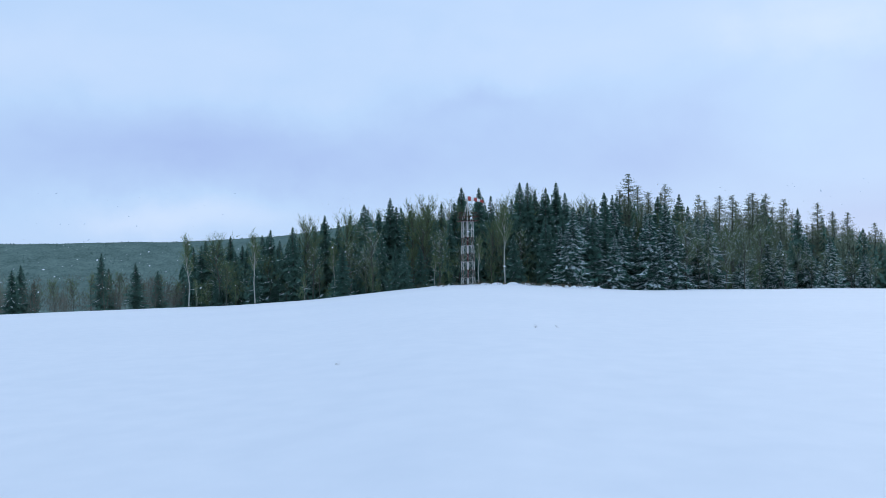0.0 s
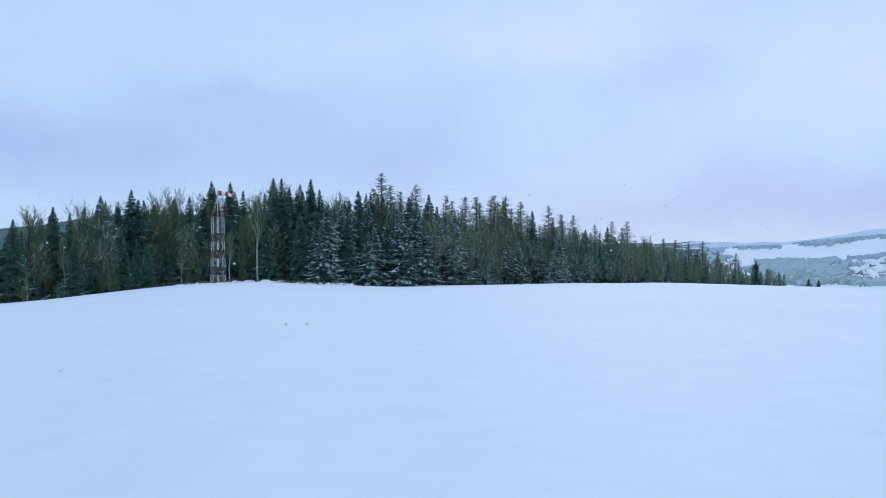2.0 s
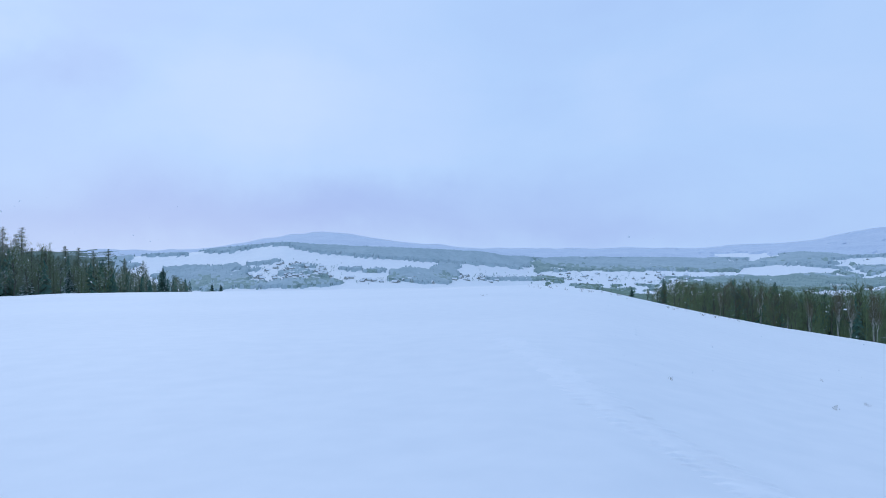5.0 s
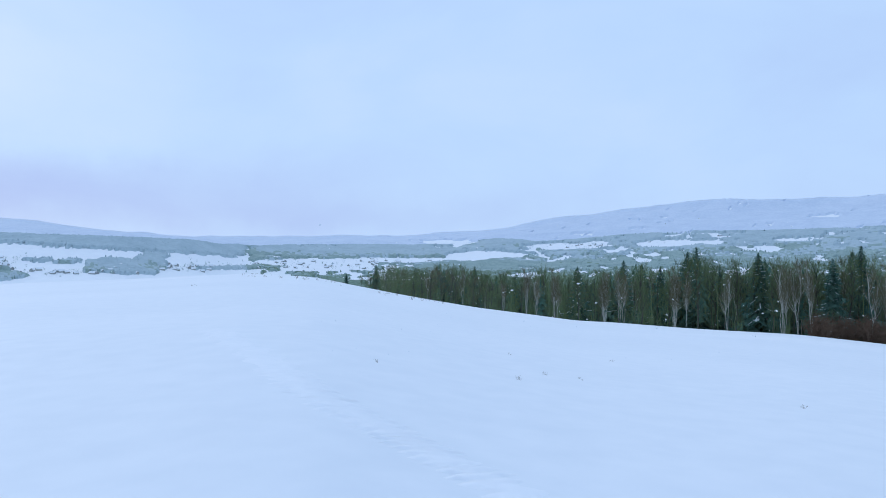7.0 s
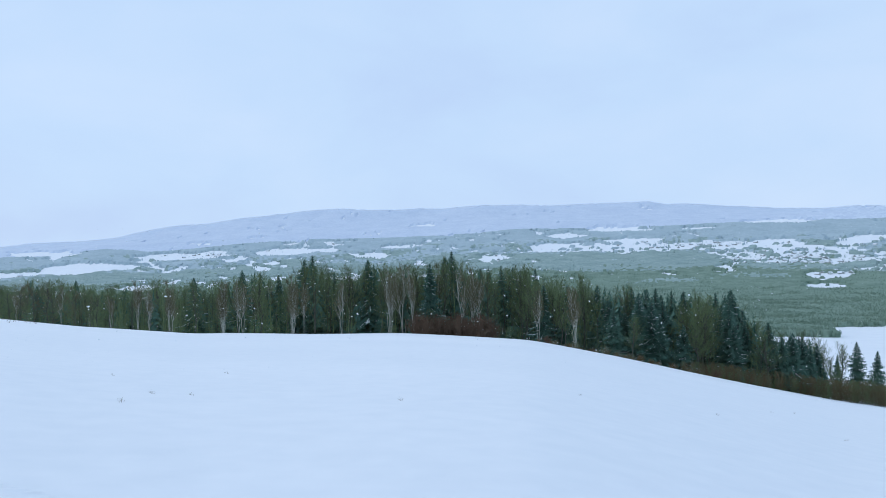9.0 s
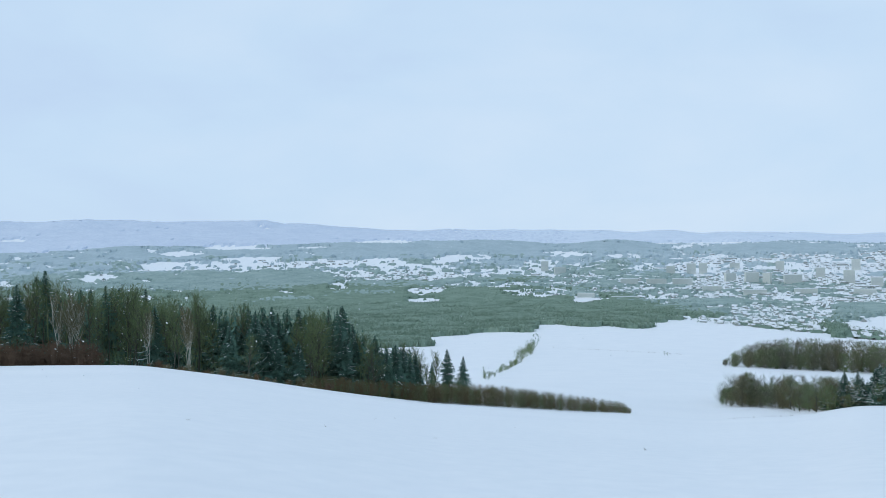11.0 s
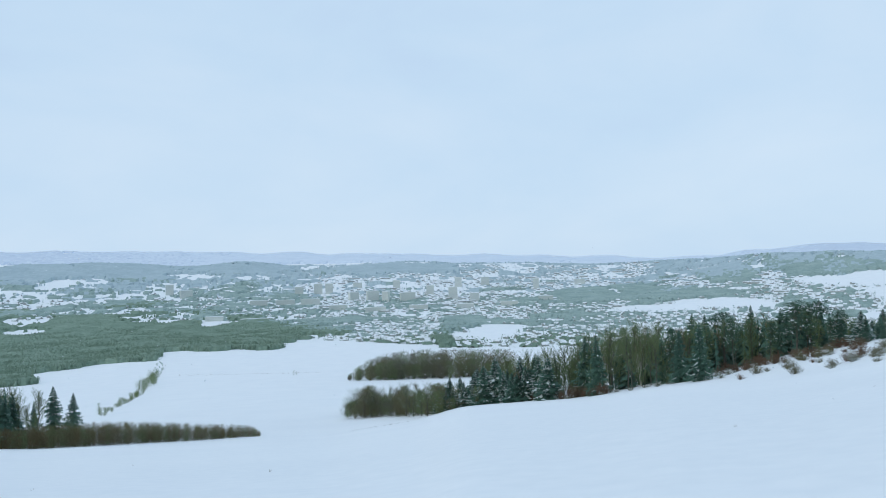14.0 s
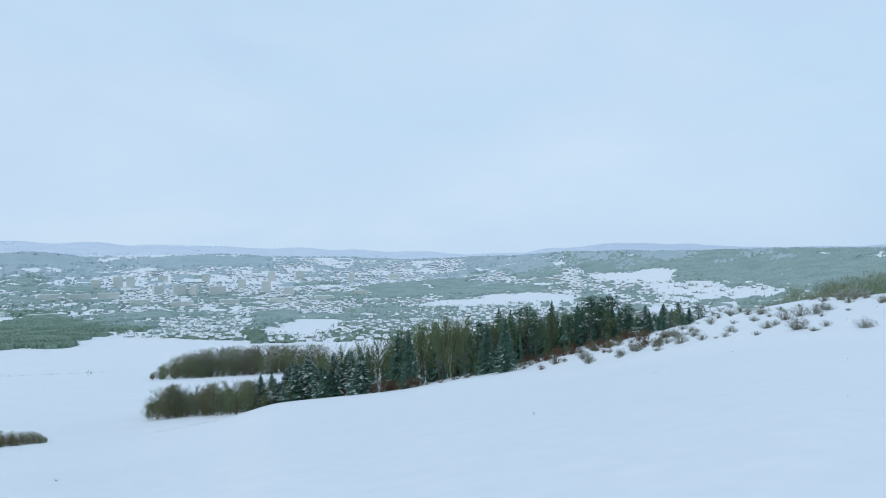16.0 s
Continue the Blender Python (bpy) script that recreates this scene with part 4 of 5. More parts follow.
# ---- the birch and spruce wood below the brow ----
WOOD_B = [(74.3, -2.89, "S"), (76.5, -2.22, "S"), (77.9, -2.32, "B"), (79.5, -2.42, "B"), (81.2, -2.16, "B"), (83.9, -2.42, "S"), (84.7, -2.74, "B"), (86.1, -2.73, "B"), (87.7, -2.63, "W"),
          (89.0, -2.42, "B"), (89.8, -2.63, "W"), (91.5, -2.52, "S"), (93.4, -2.63, "W"), (94.7, -2.10, "S"), (96.0, -2.20, "B"), (97.3, -2.51, "S"), (98.3, -2.51, "W"), (99.3, -1.47, "S"),
          (99.9, -1.16, "S"), (101.0, -2.09, "B"), (102.5, -1.88, "B"), (104.0, -1.57, "S"), (105.1, -1.88, "B"), (106.4, -1.77, "W"), (107.5, -1.88, "B"), (108.6, -1.87, "B"), (109.6, -1.51, "S"),
          (110.2, -1.1, "S"), (113.0, -2.44, "S"), (113.9, -2.28, "S"), (114.5, -2.28, "B"), (115.5, -2.07, "B"), (116.4, -2.54, "S"), (118.0, -3.11, "B"), (119.8, -2.79, "B"), (120.9, -3.83, "S"),
          (123.0, -3.62, "B"), (125.0, -4.08, "S"), (126.2, -4.23, "S"), (127.7, -4.12, "B"), (130.0, -4.11, "S"), (130.9, -5.56, "S"), (132.5, -6.39, "S"), (133.5, -6.91, "B")]
WOOD_B2 = [(134.5, -6.80, "B"), (135.5, -7.21, "B"), (137.9, -7.52, "S"), (139.0, -8.04, "S")]
tops = WOOD_B + WOOD_B2
wb_b, wb_e = np.array([t[0] for t in tops]), np.array([t[1] for t in tops])
GB = "trees of the wood below the brow"
for b, e, k in tops:
    plant_to(LETTER[k], b, brow(b) + (rng.uniform(6, 12) if k == "W" else rng.uniform(16, 40)), e, GB, 1.25 if b > 129.2 and k == "S" else 1.0)
for b in np.arange(75.5, 137.0, 0.37):
    b = b + rng.uniform(-0.15, 0.15)
    e = float(np.interp(b, wb_b, wb_e)) - rng.uniform(0.1, 1.2)
    mix = rng.random()
    if b > 122.9:
        k = "spruce" if mix < 0.7 else "bare"
    else:
        k = "spruce" if mix < 0.10 else "bare" if mix < 0.78 else "birch"
    plant_to(k, b, brow(b) + rng.uniform(10, 62), e, GB)
for b in (86.3, 88.2, 89.6, 90.2, 93.6, 94.4, 98.2, 98.9, 101.8, 105.6, 107.0, 110.5, 112.0, 116.4, 119.0):
    b = b + rng.uniform(-0.3, 0.3)
    plant_to("birch", b, brow(b) + rng.uniform(4, 10), float(np.interp(b, wb_b, wb_e)) - rng.uniform(0.2, 1.4), GB)
for b in np.arange(107.4, 113.2, 0.34):
    plant("red_shrub", b + rng.uniform(-0.15, 0.15), brow(b) + rng.uniform(2, 8), rng.uniform(3.6, 5.4), "shrubs along the wood's edge", 1.3)
for b in np.arange(117.0, 129.2, 0.75):
    plant(rng.choice(("red_shrub", "brown_shrub", "brown_shrub")), b + rng.uniform(-0.2, 0.2), brow(b) + rng.uniform(-1, 12), rng.uniform(0.5, 1.7), "shrubs along the wood's edge", 1.3)
for b in np.arange(121.5, 135.0, 0.36):
    plant_to("spruce" if rng.random() < 0.8 else "bare", b + rng.uniform(-0.15, 0.15), brow(b) + rng.uniform(6, 26), float(np.interp(b, (121.5, 126, 130.5, 135), (-4.5, -4.7, -5.6, -7.3))) - rng.uniform(0.0, 2.2), GB, 1.25)
for b in np.arange(76.0, 86.0, 0.55):
    plant_to("round", b + rng.uniform(-0.2, 0.2), brow(b) + rng.uniform(8, 24), float(np.interp(b, wb_b, wb_e)) - rng.uniform(0.0, 0.9), GB, 1.2)
for b in np.arange(116.5, 128.5, 0.62):
    plant("golden_shrub", b + rng.uniform(-0.3, 0.3), brow(b) + rng.uniform(-0.5, 5), rng.uniform(0.35, 1.3), "shrubs along the wood's edge", 1.3)
wood_mass("wood_depths", "shaded depths of the wood below the brow", 79.0, 131.0, 40, 85, lambda b: np.interp(b, wb_b, wb_e), SHADE_SHEET, 1.3)
inside = Thicket("wood_interior", "dense brown-green inside of the wood below the brow")
for i in range(620):
    b = rng.uniform(76, 136)
    d = brow(b) + rng.uniform(16, 95)
    e = float(np.interp(b, wb_b, wb_e)) - rng.uniform(0.1, 1.5)
    h = float(rise(d, e)) - float(land(b, d))
    if h > 1.5:
        con = rng.random() < (0.75 if b > 121 else 0.1)
        inside.tree(SPRUCE if con else TWIG, b, d, h, con, 80 if con else 260, 0.9, 0.09, 0.045)
for i in range(150):
    b = rng.uniform(76, 141)
    inside.tree(TWIG, b, brow(b) + rng.uniform(6, 35), rng.uniform(1.5, 5.5), False, 140, 1.5, 0.2)
inside.done()
hedge = Thicket("hedge", "dense golden-brown thicket of young saplings below the field")
for i in range(2600):
    b = rng.uniform(126.6, 151.3)
    top = float(np.interp(b, (126.6, 130.2, 135.6, 141.4, 151.3), (-9.2, -9.5, -10.05, -10.3, -11.4))) - rng.uniform(-0.1, 0.5) - 0.5 * max(0.0, b - 150.6)
    d = brow(b) + rng.uniform(2, 12)
    h = float(rise(d, top)) - float(land(b, d))
    if h > 0.4:
        hedge.tree(rng.choice((GOLD_TWIG, GOLD_TWIG, BROWN_TWIG, TWIG)) if b < 142 + rng.uniform(-4, 4) else rng.choice((BROWN_TWIG, BROWN_TWIG, TWIG, GOLD_TWIG)), b, d, h, False, 70, 0.8, 0.13, 0.026, 0.004, 0.0)
hedge.done()

# ---- the mixed wood on the slope above the town ----
WOOD_C = [(169.5, -6.89, "B"), (171.1, -6.47, "B"), (172.4, -6.15, "B"), (173.7, -6.04, "B"), (175.4, -5.21, "B"), (177.1, -4.68, "B"), (178.7, -4.26, "B"), (180.4, -4.36, "B"), (182.0, -4.66, "W"),
          (182.8, -3.93, "S"), (183.6, -4.03, "S"), (184.9, -3.87, "P"), (186.7, -3.39, "S"), (187.8, -3.86, "W"), (189.5, -3.07, "P"), (190.8, -3.07, "P"), (192.0, -3.68, "P"), (193.4, -3.68, "Q"),
          (195.7, -3.46, "Q"), (197.0, -3.61, "P"), (198.0, -4.08, "B"), (199.6, -4.17, "B")]
wc_b, wc_e = np.array([t[0] for t in WOOD_C]), np.array([t[1] for t in WOOD_C])
GC = "trees of the wood above the town"


def wood_c_at(b):
    return rng.uniform(brow(b) + 6, fold_at(b)) if b < 183.4 else rng.uniform(fold_at(b) - 12, fold_at(b) + 10)


for b, e, k in WOOD_C:
    plant_to("snowy_spruce" if k == "Q" else LETTER[k], b, wood_c_at(b) + (4 if b > 190 else 0), e, GC, 1.5 if k in "PQ" else 1.0)
for b in np.arange(168.3, 199.5, 0.30):
    b = b + rng.uniform(-0.15, 0.15)
    e = float(np.interp(b, wc_b, wc_e)) - rng.uniform(0.25, 1.7)
    mix = rng.random()
    if b > 193.8:
        e -= 0.4
    if b < 181.3:
        k = "bare" if mix < 0.5 else "frosted" if mix < 0.70 else "spruce" if mix < 0.9 else "birch"
    else:
        k = "spruce" if mix < 0.35 else "pine" if mix < 0.6 else "bare" if mix < 0.92 else "birch"
    plant_to(k, b, wood_c_at(b), e, GC)
for b, e in ((164.4, -9.20), (165.2, -8.47), (166.0, -8.36), (167.0, -8.05), (167.7, -7.63), (168.6, -7.00), (164.9, -9.30), (166.7, -8.98), (168.0, -8.35), (169.1, -8.35)):
    plant_to("dusted_spruce", b, brow(b) + rng.uniform(2, 9), e, GC, 1.25)
for b in np.arange(163.9, 172.5, 0.33):
    plant_to("dusted_spruce" if b < 169.5 or rng.random() < 0.5 else "spruce", b, brow(b) + rng.uniform(3, 16), float(np.interp(b, (163.9, 166, 168.5, 172.5), (-9.5, -8.3, -7.2, -6.6))) - rng.uniform(0.0, 1.3), GC, 1.15)
for b in np.arange(188.0, 197.0, 0.6):
    plant_to(rng.choice(("dusted_spruce", "pine", "spruce")), b, wood_c_at(b) + 2, float(np.interp(b, wc_b, wc_e)) - rng.uniform(0.0, 0.9), GC, 1.15)
inside = Thicket("wood_interior", "dense brown inside of the wood above the town")
for i in range(420):
    b = rng.uniform(168, 199)
    d = wood_c_at(b) + rng.uniform(2, 22)
    e = float(np.interp(b, wc_b, wc_e)) - rng.uniform(0.4, 2.0)
    h = float(rise(d, e)) - float(land(b, d))
    if h > 1.0:
        con = rng.random() < (0.2 if b < 181 else 0.5)
        inside.tree(SPRUCE if con else TWIG, b, d, h, con, 80 if con else 260, 0.9, 0.09, 0.045)
inside.done()
inside = Thicket("field_copse", "leafless grey-brown copse jutting into the snowy field")
for i in range(34):
    b = 157.3 + 10.0 * (i + rng.random()) / 34
    plant_to(rng.choice(("round", "round", "round", "frosted")), b, reach_to(b, -11.25) + rng.uniform(0, 25), -8.95 - 0.9 * max(0.0, 1 - (b - 157.3) / 1.4) + rng.uniform(-1.0, 0.25), "trees of the copse in the field", 1.25)
for i in range(210):
    b = rng.uniform(157.4, 167.5)
    d = reach_to(b, -11.2) + rng.uniform(0, 45)
    h = float(rise(d, -9.35 + 0.3 * math.sin(2.3 * b) + 0.15 * math.sin(5.1 * b) + rng.uniform(-0.9, 0.15))) - float(land(b, d))
    h *= min(1.0, 0.45 + 0.4 * (b - 157.4))
    if h > 1.5:
        inside.tree(rng.choice((BROWN_TWIG, TWIG, PURPLE_TWIG)), b, d, h, False, 360, 1.5, 0.10, 0.075, 0.004, 0.0)
inside.done()
inside = Thicket("copse_undergrowth", "low bare brush under the copse in the field")
for i in range(90):
    b = rng.uniform(157.4, 167.5)
    inside.tree(rng.choice((BROWN_TWIG, TWIG)), b, reach_to(b, -11.2) + rng.uniform(-2, 40), rng.uniform(2.0, 4.2), False, 150, 2.2, 0.2, 0.05)
inside.done()
inside = Thicket("valley_copse", "leafless purple-grey copse in the valley field")
for i in range(330):
    b = rng.uniform(157.6, 170.0)
    d = reach_to(b, -8.55) + rng.uniform(0, 70)
    h = float(rise(d, float(np.interp(b, (157.8, 159.4, 162.5, 169.8), (-7.6, -6.8, -6.5, -6.6))) - rng.uniform(-0.1, 1.1))) - float(land(b, d))
    h *= min(1.0, 0.35 + 0.5 * (b - 157.6))
    if h > 1.5:
        inside.tree(rng.choice((PURPLE_TWIG, BROWN_TWIG, TWIG)), b, d, h, False, 360, 1.4, 0.10, 0.13, 0.005, 0.0)
inside.done()
inside = Thicket("ridge_wood", "grey-brown leafless wood behind the ridge")
for i in range(230):
    b = rng.uniform(200.5, 215)
    e = float(np.interp(b, (201.1, 203.2, 206.0, 208.9, 215), (-3.3, -2.4, -1.75, -0.95, 0.4)))
    d = fold_at(b) + rng.uniform(16, 60)
    h = float(rise(d, e - rng.uniform(0, 1.0))) - float(land(b, d))
    if h > 1.0:
        inside.tree(rng.choice((BROWN_TWIG, TWIG, TWIG)), b, d, h, False, 320, 1.1, 0.07, 0.028, 0.005, 0.0)
inside.done()
for b in np.arange(169.6, 177.0, 0.55):
    plant("red_shrub", b + rng.uniform(-0.15, 0.15), brow(b) + rng.uniform(3, 10), rng.uniform(1.6, 3.4), "shrubs on the rough slope", 1.1)
for b in np.arange(184.5, 193.5, 0.4):
    plant("red_shrub", b + rng.uniform(-0.2, 0.2), fold_at(b) - rng.uniform(8, 20), rng.uniform(0.9, 2.0), "shrubs on the rough slope", 1.4)
for b in np.arange(172.9, 197.9, 0.42):
    plant(rng.choice(("red_shrub", "brown_shrub", "brown_shrub")) if 185.5 < b < 194.8 else "frosted_shrub", b + rng.uniform(-0.2, 0.2), rng.uniform(brow(b) + 3, max(brow(b) + 8, fold_at(b) - 12)),
          rng.uniform(0.4, 1.3) * (1.5 if 185.5 < b < 194.8 else 1), "shrubs on the rough slope", 1.3)
for i in range(110):
    b = rng.uniform(190.5, 215)
    plant("frosted_shrub", b, rng.uniform(brow(b) + 1, fold_at(b) - 2), rng.choice((0.3, 0.4, 0.5, 0.6, 0.8, 1.1)) * rng.uniform(0.8, 1.2), "shrubs on the rough slope", 1.4)


# ---- the lattice mast with its windsock ----
def strut(parent, name, a, b, r, mat, label=""):
    g = Geo()
    g.tube([Vector(a), Vector(b)], [r, r], 4)
    return part(name, g.mesh(name, mat), parent, label)


mx, my, mz = spot(1.85, 104.0)
mast = tagged(new("windsock_mast"), "red and white lattice steel mast with windsock and platform", "mast")
mast.matrix_basis = pose(mx, my, mz - 0.1, 0, 0, 10)
H, W0, W1, BAYS = 8.7, 0.79, 0.66, 8


def corner(i, z):
    w = W0 + (W1 - W0) * z / H
    return Vector(((-w, w, w, -w)[i % 4], (-w, -w, w, w)[i % 4], z))


for k in range(BAYS):
    z0, z1 = H * k / BAYS, H * (k + 1) / BAYS
    paint = PAINT_WHITE if k % 2 == 0 or k == BAYS - 1 else PAINT_RED
    for i in range(4):
        strut(mast, "leg", corner(i, z0), corner(i, z1), 0.045, PAINT_CREAM if paint == PAINT_WHITE else PAINT_RUST)
        strut(mast, "brace", corner(i, z0), corner(i + 1, z1), 0.024, PAINT_CREAM if paint == PAINT_WHITE else PAINT_RUST)
        strut(mast, "brace", corner(i + 1, z0), corner(i, z1), 0.022, PAINT_CREAM)
        strut(mast, "crossbar", corner(i, z1), corner(i + 1, z1), 0.024, PAINT_CREAM if i % 2 else paint)
    strut(mast, "ladder_box", (0, 0, z0), (0, 0, z1), 0.15 if paint == PAINT_WHITE else 0.13, paint, "cable duct and ladder painted in bands")
g = Geo()
g.box((0, 0, H + 0.05), (2.3, 2.3, 0.10))
deck = part("platform", g.mesh("platform", PAINT_RED), mast, "rusty red platform deck")
for i in range(8):
    a = 45 * i
    px, py = ((1.1, 0), (1.1, 1.1), (0, 1.1), (-1.1, 1.1), (-1.1, 0), (-1.1, -1.1), (0, -1.1), (1.1, -1.1))[i]
    strut(deck, "post", (px, py, H + 0.1), (px, py, H + 1.2), 0.035, PAINT_RED)
for z in (0.62, 1.2):
    for a, b in (((-1.1, -1.1), (1.1, -1.1)), ((1.1, -1.1), (1.1, 1.1)), ((1.1, 1.1), (-1.1, 1.1)), ((-1.1, 1.1), (-1.1, -1.1))):
        strut(deck, "rail", (*a, H + z), (*b, H + z), 0.035, PAINT_RED)
strut(mast, "pole", (0, 0, H), (0, 0, H + 3.5), 0.06, PAINT_WHITE)
for i in range(4):
    strut(mast, "stay", corner(i, H), (0, 0, H + 2.6), 0.03, PAINT_WHITE)
hoop = Geo()
ring = [Vector((0.35 * math.cos(a * math.pi / 6), 0.35 * math.sin(a * math.pi / 6), H + 2.85)) for a in range(13)]
hoop.tube(ring, [0.03] * 13, 4)
part("swivel_frame", hoop.mesh("swivel_frame", PAINT_WHITE), mast)
for k in range(5):
    g = Geo()
    n = 10
    for j in range(2):
        u = (k + j) / 5
        r = 0.34 - 0.17 * u
        for q in range(n):
            a = 6.283 * q / n
            g.v.append((0.15 + 2.2 * u * math.cos(0.35), r * math.cos(a), H + 3.1 - 0.45 * u ** 1.5 + r * math.sin(a)))
    for q in range(n):
        g.f.append((q, (q + 1) % n, n + (q + 1) % n, n + q))
    sock = part("sock_panel", g.mesh("sock_panel", SOCK_RED if k % 2 == 0 else SOCK_WHITE), mast, "red cloth ring of the sock" if k % 2 == 0 else "white cloth ring of the sock")
    sock.matrix_basis = Matrix.Translation((0, 0, 0)) @ Matrix.Rotation(radians(-22), 4, "Z")

# ---- weeds, dead grass and small marks on the snowfield ----
def near_at(b, dip):
    """The distance on the open snowfield at which the ground is seen at that dip."""
    dc = brow(b)
    return EYE / (float(rise(dc, float(curve(BROW, 1, b)))) / dc - math.tan(radians(dip)))


def tuft(seed, h, n):
    r, g = random.Random(seed), Geo()
    for k in range(n):
        o = rot2(r.uniform(0, 6.28))
        b = o * r.uniform(0, 0.12) - Vector((0, 0, 0.08))
        e = b + o * r.uniform(0, 0.25) * h * 2 + Vector((0, 0, h * r.uniform(0.5, 1.1)))
        g.tube([b, b.lerp(e, 0.6) + Vector((0, 0, h * 0.06)), e], [0.006, 0.005, 0.003], 3)
        if r.random() < 0.4:
            g.box(tuple(e), (0.02, 0.02, 0.04))
    return g.mesh("dead_grass", GRASS)


TUFTS = [tuft(i, 0.35, 5 + 2 * i) for i in range(4)]


def grass(b, d, s):
    ob = tagged(new("grass_tuft", TUFTS[rng.randrange(4)]), "dry brown grass stalks poking through the snow", "grass", "weeds on the snowfield")
    ob.matrix_basis = Matrix.Translation(spot(b, d)) @ Matrix.Rotation(rng.uniform(0, 6.28), 4, "Z") @ Matrix.Scale(s, 4)


for b, dip in ((6.7, -5.6), (8.3, -5.6), (-7.7, -8.05), (86.4, -8.9), (87.0, -10.6), (91.6, -10.5), (93.8, -9.3), (63.5, -3.5), (106.2, -11.7), (76.6, -9.3), (88.9, -10.2),
               (132.4, -12.4), (134.1, -12.4), (136.8, -13.9), (119.3, -11.6), (128.9, -12.8), (152.1, -14.5), (142.8, -13.1), (193.8, -8.5), (185.2, -11.6)):
    for j in range(2 if dip < -5 else 5):
        grass(b + rng.uniform(-0.25, 0.25) * (1 if j else 0), near_at(b, dip) * (1 + 0.01 * j), rng.uniform(0.14, 0.34))
for i in range(90):
    b = rng.uniform(-2.5, 11)
    grass(b, brow(b) + rng.uniform(-7, 4), rng.uniform(1.0, 2.6))
for i in range(60):
    b = rng.uniform(66.5, 82)
    grass(b, brow(b) - rng.uniform(2, 30), rng.uniform(0.5, 1.2))

for i in range(26):
    b = 157.8 + 4.3 * rng.random()
    grass(b, brow(b) * rng.uniform(0.93, 0.97), rng.uniform(0.5, 1.1))

# faint old trail: a shallow, slightly raised ribbon of wind-packed snow
trail = [(65.2, -6.6), (66.7, -7.5), (70.3, -9.7), (72.0, -10.9), (74.6, -12.4), (78.4, -14.2), (81.0, -15.5), (85.0, -17.3), (93.0, -20.5)]
g, r = Geo(), random.Random(4)
places = [Vector(spot(b, near_at(b, e))) for b, e in trail]
line = [places[i].lerp(places[i + 1], k / 30) for i in range(len(places) - 1) for k in range(30)]
for i, p in enumerate(line):
    a = line[min(i + 1, len(line) - 1)] - line[max(i - 1, 0)]
    side = Vector((a.y, -a.x, 0)).normalized()
    wob = 0.10 * math.sin(i * 0.9) + r.uniform(-0.05, 0.05)
    for w, up in ((-0.38, -0.012), (-0.22, 0.012), (-0.07, 0.022), (0.07, 0.016), (0.22, 0.018), (0.38, -0.012)):
        q = p + side * (w + wob + r.uniform(-0.04, 0.04))
        deg, d = math.degrees(math.atan2(q.x, q.y)), math.hypot(q.x, q.y)
        g.v.append((q.x, q.y, spot(deg, d)[2] + up + r.uniform(-0.006, 0.010)))
for i in range(len(line) - 1):
    for k in range(5):
        g.f.append((i * 6 + k, i * 6 + k + 1, i * 6 + k + 7, i * 6 + k + 6))
me = g.mesh("snow_trail", PACKED_SNOW)
for p in me.polygons:
    p.use_smooth = True
tagged(new("snow_trail", me), "faint old trail pressed into the snowfield", "trail", "", "structure")

# hummocks of drifted snow and grass round the foot of the mast
g = Geo()
for i in range(60):
    b = rng.uniform(-1.5, 11.5)
    x, y, z = spot(b, brow(b) + (rng.uniform(-2, 4) if b > 2.8 else rng.uniform(1, 4)))
    w, h, n = rng.uniform(0.3, 1.0), rng.uniform(0.08, 0.34) * (1 if b > 2.8 else 0.5), 9
    rings = []
    for q, hh in ((1.0, -0.15), (0.75, 0.55), (0.35, 0.95)):
        rings.append([(x + w * q * math.cos(6.283 * k / n) * rng.uniform(0.85, 1.15), y + w * q * math.sin(6.283 * k / n) * rng.uniform(0.85, 1.15), z + h * hh) for k in range(n)])
    for q in range(2):
        for k in range(n):
            g.face(rings[q][k], rings[q][(k + 1) % n], rings[q + 1][(k + 1) % n], rings[q + 1][k])
    g.face(*rings[2])
tagged(new("snow_hummocks", g.mesh("snow_hummocks", SNOW)), "rough snowy hummocks round the foot of the mast", "snow", "", "stuff")

# ---- the valley: hedgerow, field marks, houses and blocks of flats ----
inside = Thicket("hedgerow", "leafless hedgerow dividing the valley fields")
for i in range(150):
    u = rng.random() ** 0.8
    b = float(np.interp(u, (0, 0.35, 0.7, 1), (140.6, 142.5, 144.0, 144.6))) + rng.uniform(-0.35, 0.35)
    d = reach_to(b, float(np.interp(u, (0, 0.35, 0.7, 1), (-9.8, -8.9, -7.9, -6.5))))
    # the far end takes the colour with haze painted in
    inside.tree(HAZE_NEAR if u > 0.8 else TWIG, b, d + rng.uniform(-6, 6), rng.uniform(1.2, 3.5) + (5 if 0.55 < u < 0.8 else 0), False, 60, 1.8, 0.2, 0.16)
for b0, e0, h in ((153.7, -7.9, 4.5), (140.6, -9.7, 6.0), (153.9, -7.9, 3.5)):
    inside.tree(TWIG, b0, reach_to(b0, e0), h, False, 90, 1.0, 0.15, 0.08)
for i in range(70):
    u = rng.random()
    b = 145.5 + 10 * u
    inside.tree(GRASS, b, reach_to(b, -7.5 - 0.3 * u + rng.uniform(-0.03, 0.03)), rng.uniform(0.4, 1.0), False, 14, 3, 0.3, 0.12)
inside.done()


